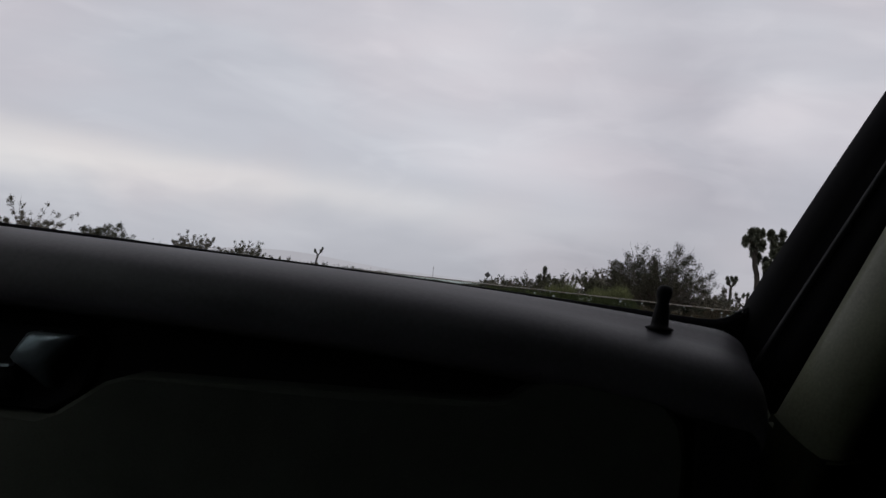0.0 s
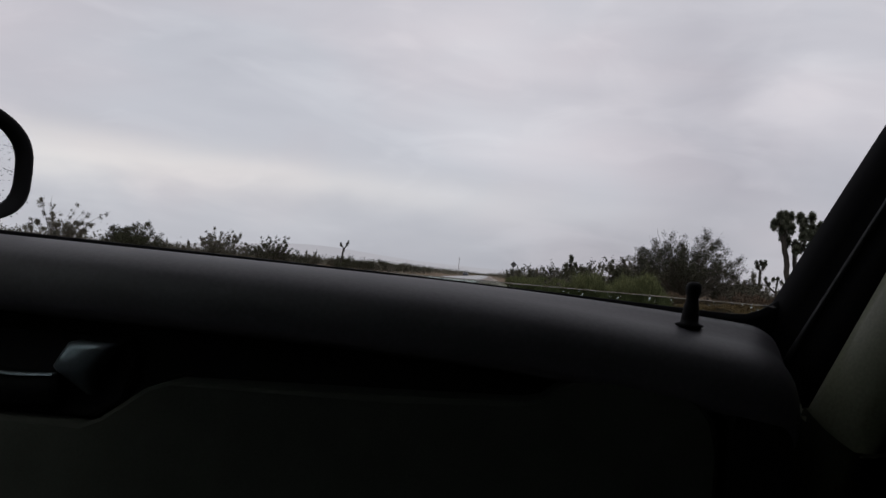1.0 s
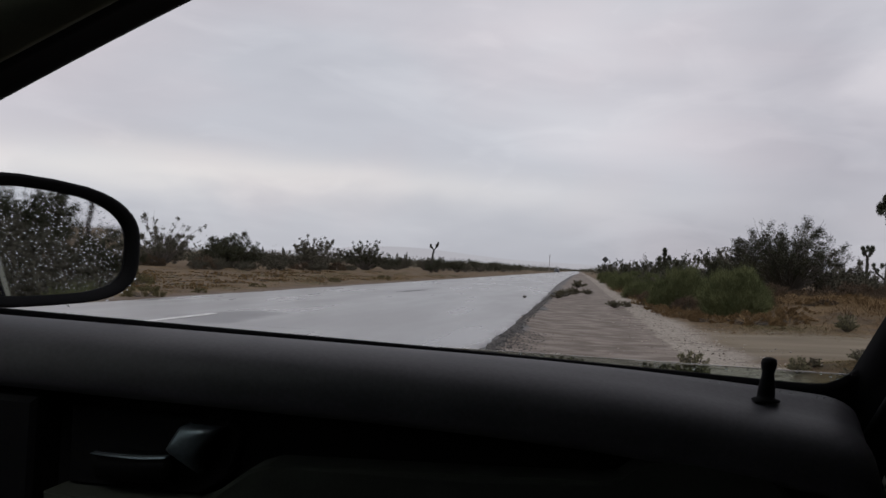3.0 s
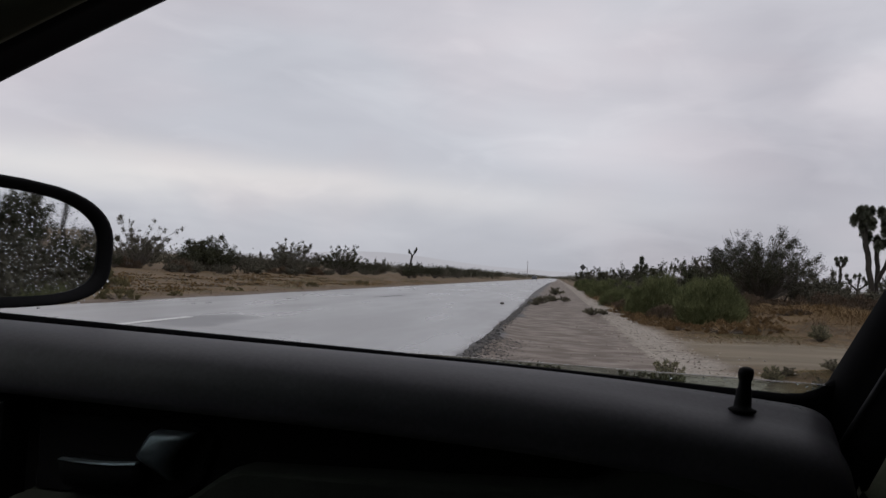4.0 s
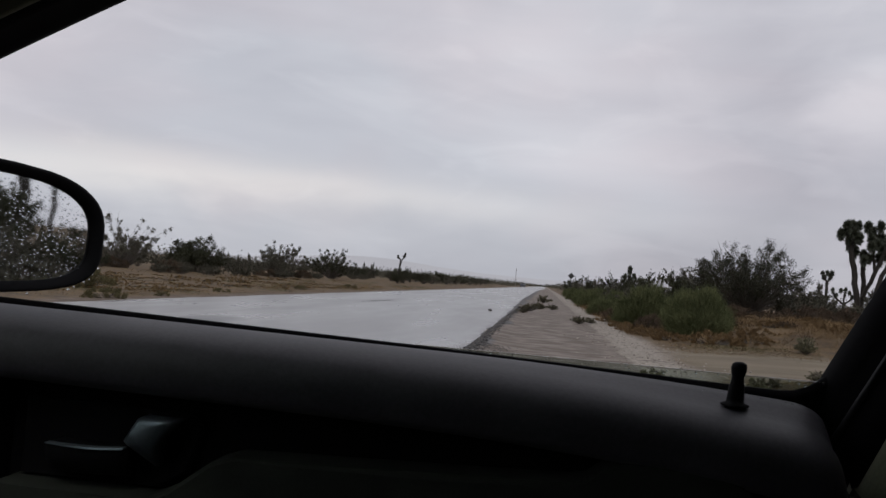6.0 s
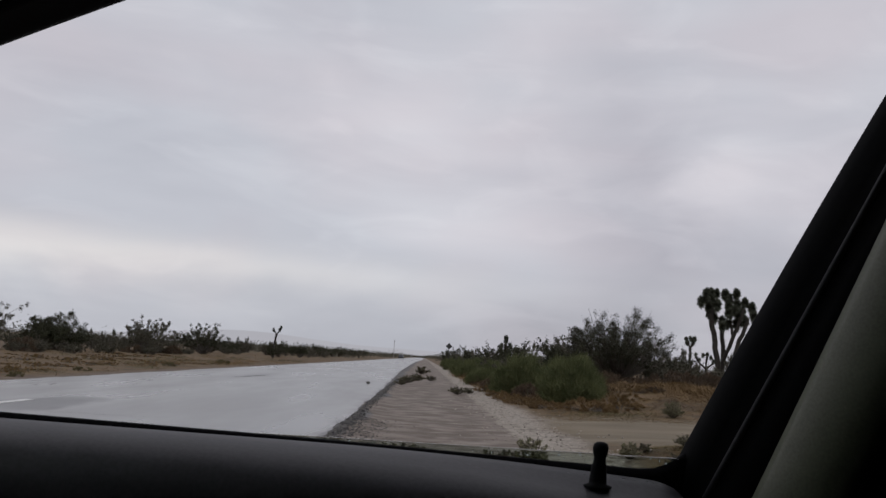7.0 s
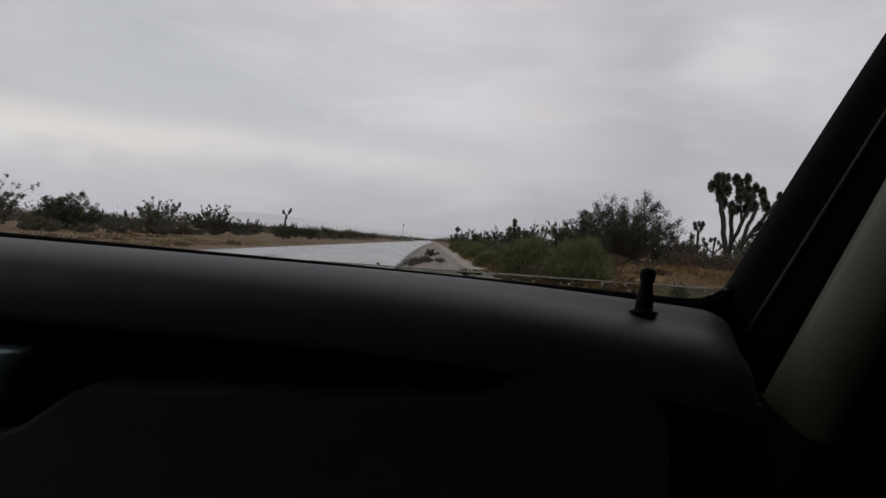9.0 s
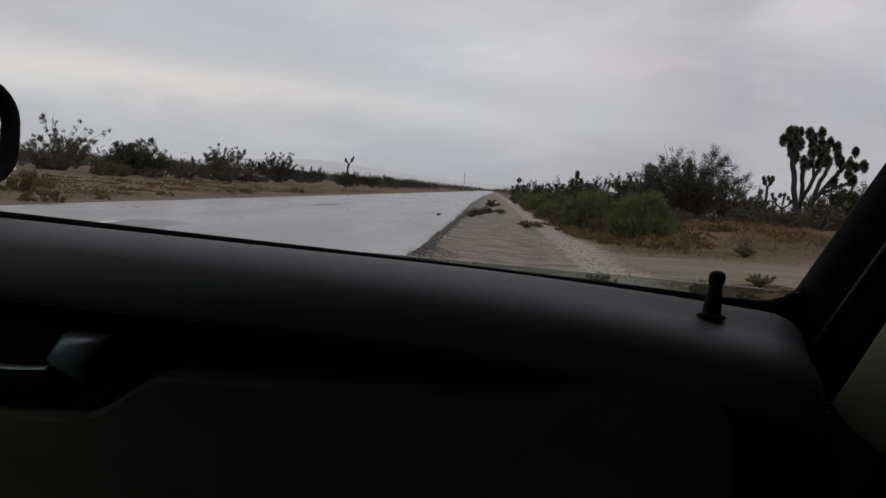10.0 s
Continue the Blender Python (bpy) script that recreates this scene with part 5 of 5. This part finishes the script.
def pillars():
    # the trim bends round from the door seal and turns away into the dark cabin
    BEND = ((0.014, 0.012), (0.0, 0.0), (0.002, -0.009), (0.006, -0.019), (0.012, -0.029), (0.0185, -0.036), (0.025, -0.0400), (0.031, -0.0410), (0.037, -0.0390), (0.045, -0.032), (0.058, -0.016), (0.085, 0.012), (0.14, 0.06), (0.26, 0.12))
    # window frame up the rear edge of the opening
    rings, trim, low = [], [], []
    for z in np.linspace(0.88, 1.47, 24):
        d = z - 1.0
        k = 0.35
        p0 = Vector((0.319 + 0.388 * d + 0.09 * d * d, 0.620 - k * d, z))
        p1 = Vector((0.3466 + 0.3875 * d, 0.580 - k * d, z))
        p2 = Vector((0.3650 + 0.310 * d, 0.540 - k * d, z))
        rings.append([p0 + Vector((0.03, 0.05, 0)), p0 + Vector((0.004, 0.012, 0)), p0, p0 + Vector((0.005, -0.014, 0)), p0 + Vector((0.014, -0.028, 0)), p1 + Vector((-0.002, 0.006, 0)), p1 + Vector((-0.0035, -0.001, 0)), p1 + Vector((0.001, -0.004, 0)), p1 + Vector((0.009, -0.012, 0)), p2 + Vector((0.004, 0.004, 0)), p2 + Vector((0.06, 0.02, 0))])
        if z >= 0.90:
            slim = 1.22 + 0.06 * float(ease(z, 0.90, 1.14))
            trim.append([p2 + Vector((a * slim, b * slim, 0)) for a, b in BEND])
    for k, v in enumerate(trim[0]):
        v.z = 0.955 if k == 0 else 0.930 - 0.029 * float(ease(k, 0, 6))
        v.x += 0.003 * (k == 1)
    carpart("window_frame", loft(bmesh.new(), rings), M_FRAME, None, "black rubber-lined window frame", True)
    bead = []
    for z in np.linspace(0.95, 1.46, 18):
        d = z - 1.0
        q = Vector((0.3466 + 0.3875 * d - 0.001, 0.580 - 0.35 * d - 0.001, z))
        bead.append([q + Vector((0.0032 * math.cos(a), 0.0032 * math.sin(a), 0)) for a in np.linspace(0, 2 * math.pi, 13)[:-1]])
    carpart("seal_bead", loft(bmesh.new(), bead, closed=True, caps=True), M_BEAD, None, "soft glossy bead of the door seal", True)
    carpart("pillar_trim", loft(bmesh.new(), trim), M_TRIM, None, "olive grey plastic pillar trim", True)
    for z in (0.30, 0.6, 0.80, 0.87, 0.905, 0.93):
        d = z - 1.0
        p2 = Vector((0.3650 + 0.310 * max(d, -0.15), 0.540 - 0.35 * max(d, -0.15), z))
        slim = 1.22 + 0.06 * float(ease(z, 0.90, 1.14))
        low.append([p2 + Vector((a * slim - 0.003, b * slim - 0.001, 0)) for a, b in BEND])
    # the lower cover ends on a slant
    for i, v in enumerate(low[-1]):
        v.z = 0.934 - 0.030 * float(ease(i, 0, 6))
    # darkened copy of the trim colour stands in for the weaker light here
    carpart("lower_pillar_trim", loft(bmesh.new(), low), M_TRIM_SHADED, None, "olive lower pillar cover with shade painted into its colour", True)

    # frame along the windscreen pillar and roof
    def rail(x):
        s = float(ease(x, -0.16, 0.10))
        q = max(x, -0.55)
        zo = (1.4311 +0.3939 * q -0.1176 * q * q + 0.56 * (x - q)) * (1 - s) + 1.400 * s
        zi = (1.4154 + 0.4443 * x) * (1 - s) + 1.392 * s
        return Vector((x, 0.50 - 0.05 * x, zo)), Vector((x, 0.40 - 0.10 * x, zi))

    outer, inner = [], []
    for x in np.linspace(-0.98, 0.56, 46):
        o, i = rail(float(x))
        outer.append([o + Vector((0, 0.035, 0.05)), o + Vector((0, 0.012, 0.004)), o, o + (i - o) * 0.12 + Vector((0, 0, 0.002)), o + (i - o) * 0.5 + Vector((0, 0, 0.006)), i + Vector((0, 0.004, 0.004)), i + Vector((0, 0, 0.03))])
        inner.append([i + Vector((0, 0.010, 0.006)), i, i + Vector((0, -0.008, -0.001)), i + Vector((0, -0.03, 0.010)), i + Vector((0, -0.055, 0.035)), i + Vector((0, -0.065, 0.08))])
    carpart("roof_rail", loft(bmesh.new(), outer), M_RUBBER, None, "black rubber-lined upper window frame", True)
    carpart("headliner_edge", loft(bmesh.new(), inner), M_HEAD, None, "dark olive fabric roof edge and pillar cover", True)


pillars()


def door_mirror():
    # housing with a rounded rectangular face turned towards the driver
    at = Vector((-0.4508, 0.779, 1.0875))
    side = Vector((0.43, 0.903, 0.0)).normalized()
    up = Vector((0, 0, 1))
    face = side.cross(up).normalized()
    if face.x < 0:
        face = -face
    up = (up + face * 0.012).normalized()
    face = (face - Vector((0, 0, 1)) * 0.012).normalized()

    def ring(scale_w, scale_h, back, drop=0.0):
        pts = []
        for a in np.linspace(0, 2 * math.pi, 41)[:-1]:
            ca, sa = math.cos(a), math.sin(a)
            n = 2.0 / 3.4
            u = math.copysign(abs(ca) ** n, ca)
            v = math.copysign(abs(sa) ** n, sa)
            h = 0.0762 * scale_h * (1 + 0.03 * -u)
            if v > 0:
                h *= 1 - 0.16 * max(0.0, u) ** 2
            else:
                h *= 0.8776 - 0.05 * u
            pts.append(at + side * (-0.115 + 0.115 * scale_w * u) + up * (v * h - drop - 0.004 * u * (v > 0)) - face * back)
        return pts

    root = carpart("door_mirror", loft(bmesh.new(), [ring(0.0, 0.0, 0.085), ring(0.55, 0.55, 0.082), ring(0.86, 0.86, 0.062), ring(0.985, 0.985, 0.03), ring(1.0, 1.0, 0.008), ring(0.985, 0.985, 0.0), ring(0.95, 0.945, -0.001), ring(0.875, 0.825, 0.006), ring(0.865, 0.81, 0.014)], closed=True), M_BLACK, None, "black plastic mirror housing wet with rain", True)
    bm = bmesh.new()
    vs = [bm.verts.new(p) for p in ring(0.885, 0.84, 0.0105)]
    bm.faces.new(vs)
    bm.transform(CAR)
    part("mirror_glass", bm, M_MIRROR, root, "mirror glass covered in raindrops")
    rng = np.random.default_rng(71)
    # each drop is a low cap of water, three rings and a crown
    cap = [(r * math.cos(a), r * math.sin(a), 0.10 * (1 - r * r)) for r in (1.0, 0.72, 0.4) for a in np.linspace(0, 2 * math.pi, 11)[:-1]] + [(0, 0, 0.10)]
    skin = [(10 * k + i, 10 * k + (i + 1) % 10, 10 * k + 10 + (i + 1) % 10, 10 * k + 10 + i) for k in range(2) for i in range(10)] + [(20 + i, 20 + (i + 1) % 10, 30) for i in range(10)]
    cap, verts, faces = np.array(cap), [], []
    turn = np.array(Matrix((side, up, face)))
    while len(faces) < 1150 * len(skin):
        u, v = rng.uniform(-0.84, 0.84), rng.uniform(-0.77, 0.75)
        if abs(u) ** 3.4 + abs(v) ** 3.4 > 0.62:
            continue
        p = at + side * (-0.115 + 0.115 * u) + up * (v * 0.0762 * (1 - 0.03 * u) * (1 if v > 0 else 0.878 - 0.05 * u) - 0.004 * u * (v > 0)) - face * 0.0104
        r = 0.0004 + 0.0009 * rng.uniform() ** 2.0
        base = len(verts)
        verts += list(cap * np.array([r * rng.uniform(1.0, 1.6), r * rng.uniform(0.7, 1.0), r]) @ turn + np.array(p))
        faces += [tuple(base + i for i in f) for f in skin]
    d = raw("rain_beading", np.array(verts) + np.array(CAR.translation), faces, M_RAIN, root, True)
    tagged(d, "clear raindrops on the mirror", kind="stuff")
    # drops hanging under the housing
    bm = bmesh.new()
    lower = ring(1.0, 1.0, 0.006)[21:39]
    for k in range(18):
        i = rng.integers(0, len(lower) - 1)
        p = lower[i].lerp(lower[i + 1], rng.uniform()) - up * 0.0020 - face * rng.uniform(-0.004, 0.004)
        bmesh.ops.create_icosphere(bm, subdivisions=1, radius=rng.uniform(0.0009, 0.0017), matrix=Matrix.Translation(p) @ Matrix.Diagonal((1.2, 1.2, 0.9, 1)))
    bm.transform(CAR)
    tagged(part("hanging_water", bm, M_RAIN, root, "drops hanging below the housing", True), kind="stuff")
    # arm to the door
    bm = bmesh.new()
    foot = Vector((-0.60, 0.605, 1.02))
    tip = at - side * 0.17 - up * 0.045 - face * 0.05
    loft(bm, [[c + Vector((dx, 0, dz)) for dx, dz in ((-0.04, -0.02), (0.03, -0.02), (0.03, 0.02), (-0.04, 0.02))] for c in (foot, tip)], closed=True, caps=True)
    carpart("mirror_arm", bm, M_BLACK)


door_mirror()


def cabin_shell():
    # roof, floor, far side and rear close the cabin
    rings = []
    for x, z in ((-0.22, 1.405), (-0.1, 1.435), (0.2, 1.46), (0.8, 1.46), (1.25, 1.43)):
        rings.append([(x, 0.46, z + 0.0), (x, 0.36, z + 0.02), (x, 0.0, z + 0.045), (x, -0.3, z + 0.045), (x, -0.62, z + 0.02), (x, -0.70, z - 0.02)])
    bm = loft(bmesh.new(), rings)
    bmesh.ops.solidify(bm, geom=bm.faces[:], thickness=0.03)
    carpart("roof", bm, M_HEAD, None, "dark roof lining", True)
    carpart("cabin_floor", box(bmesh.new(), (-1.1, -0.82, 0.27), (1.6, 0.60, 0.31), 0.01), M_BLACK)
    bm = bmesh.new()
    loft(bm, [[(-1.15, -0.84, 0.3), (1.6, -0.84, 0.3), (1.45, -0.80, 1.0), (1.2, -0.68, 1.43), (-0.2, -0.68, 1.42), (-0.95, -0.80, 1.02)], [(-1.15, -0.88, 0.3), (1.6, -0.88, 0.3), (1.45, -0.84, 1.0), (1.2, -0.72, 1.45), (-0.2, -0.72, 1.44), (-0.95, -0.84, 1.02)]], closed=True, caps=True)
    carpart("far_side", bm, M_BLACK)
    carpart("rear_wall", box(bmesh.new(), (1.18, -0.84, 0.3), (1.24, 0.64, 1.46), 0.01), M_BLACK)
    bm = bmesh.new()
    loft(bm, [[(0.36, y0, 0.3), (1.2, y0, 0.3), (1.2, y0, 1.0), (1.2, y1, 1.46), (0.52, y1, 1.46), (0.40, y0, 1.0)] for y0, y1 in ((0.60, 0.46), (0.64, 0.50))], closed=True, caps=True)
    carpart("rear_quarter", bm, M_PAINT)
    bm = bmesh.new()
    loft(bm, [[(0.36, y0, 0.31), (1.18, y0, 0.31), (1.18, y0, 1.0), (1.18, y1, 1.44), (0.52, y1, 1.44), (0.40, y0, 1.0)] for y0, y1 in ((0.582, 0.442), (0.597, 0.457))], closed=True, caps=True)
    carpart("rear_side_lining", bm, M_RUBBER, None, "matt black side lining")
    # dashboard and nose
    bm = box(bmesh.new(), (-1.12, -0.82, 0.35), (-0.80, 0.585, 0.96), 0.04)
    carpart("dashboard", bm, M_BLACK)
    bm = bmesh.new()
    loft(bm, [[(x, -0.10 + w, 0.35), (x, -0.10 + w, z), (x, -0.10 + w * 0.8, z + 0.05), (x, -0.10 - w * 0.8, z + 0.05), (x, -0.10 - w, z), (x, -0.10 - w, 0.35)] for x, w, z in ((-1.13, 0.76, 0.93), (-1.5, 0.77, 0.88), (-1.9, 0.74, 0.80), (-2.08, 0.62, 0.66))], closed=True, caps=True)
    carpart("bonnet", bm, M_PAINT, None, "dark painted bonnet and wings")
    bm = box(bmesh.new(), (-1.13, 0.592, 0.28), (1.2, 0.66, 0.94), 0.02)
    carpart("door_skin", bm, M_PAINT, None, "dark painted outer door skin")
    bm = bmesh.new()
    loft(bm, [[(x, -0.10 + w, 0.33), (x, -0.10 + w, z - 0.06), (x, -0.10 + w * 0.9, z), (x, -0.10 - w * 0.9, z), (x, -0.10 - w, z - 0.06), (x, -0.10 - w, 0.33)] for x, w, z in ((1.2, 0.74, 1.0), (1.6, 0.74, 0.99), (1.95, 0.71, 0.95), (2.08, 0.66, 0.86), (2.12, 0.62, 0.5))], closed=True, caps=True)
    carpart("boot", bm, M_PAINT, None, "dark painted tail", True)
    # windscreen
    bm = bmesh.new()
    loft(bm, [[(-1.02, 0.56, 0.97), (-0.18, 0.44, 1.40), (-0.18, -0.66, 1.40), (-1.02, -0.80, 0.97)], [(-1.026, 0.56, 0.975), (-0.186, 0.44, 1.406), (-0.186, -0.66, 1.406), (-1.026, -0.80, 0.975)]], closed=True, caps=True)
    screen = carpart("windscreen", bm, M_GLASS, None, "wet glass windscreen")
    screen.visible_shadow = False
    for x, y in ((-1.45, 0.58), (-1.45, -0.80), (1.35, 0.58), (1.35, -0.80)):
        bm = bmesh.new()
        ring = []
        for r, dy in ((0.19, -0.09), (0.30, -0.10), (0.315, -0.07), (0.315, 0.05), (0.30, 0.08), (0.19, 0.07)):
            ring.append([(x + r * math.cos(a), y + dy, 0.30 + r * math.sin(a)) for a in np.linspace(0, 2 * math.pi, 25)[:-1]])
        tyre = carpart("wheel", loft(bm, ring, closed=True, caps=True), M_TYRE, None, "black tyre and wheel", True)
        bm = bmesh.new()
        out = 1 if y > 0 else -1
        rows = [[(x + r * math.cos(a), y + out * dy, 0.30 + r * math.sin(a)) for a in np.linspace(0, 2 * math.pi, 21)[:-1]] for r, dy in ((0.195, 0.06), (0.19, 0.078), (0.17, 0.07), (0.06, 0.082), (0.02, 0.084))]
        loft(bm, rows, closed=True, caps=True)
        bm.transform(CAR)
        part("rim", bm, M_HANDLE, tyre, "plain grey wheel rim", True)


cabin_shell()
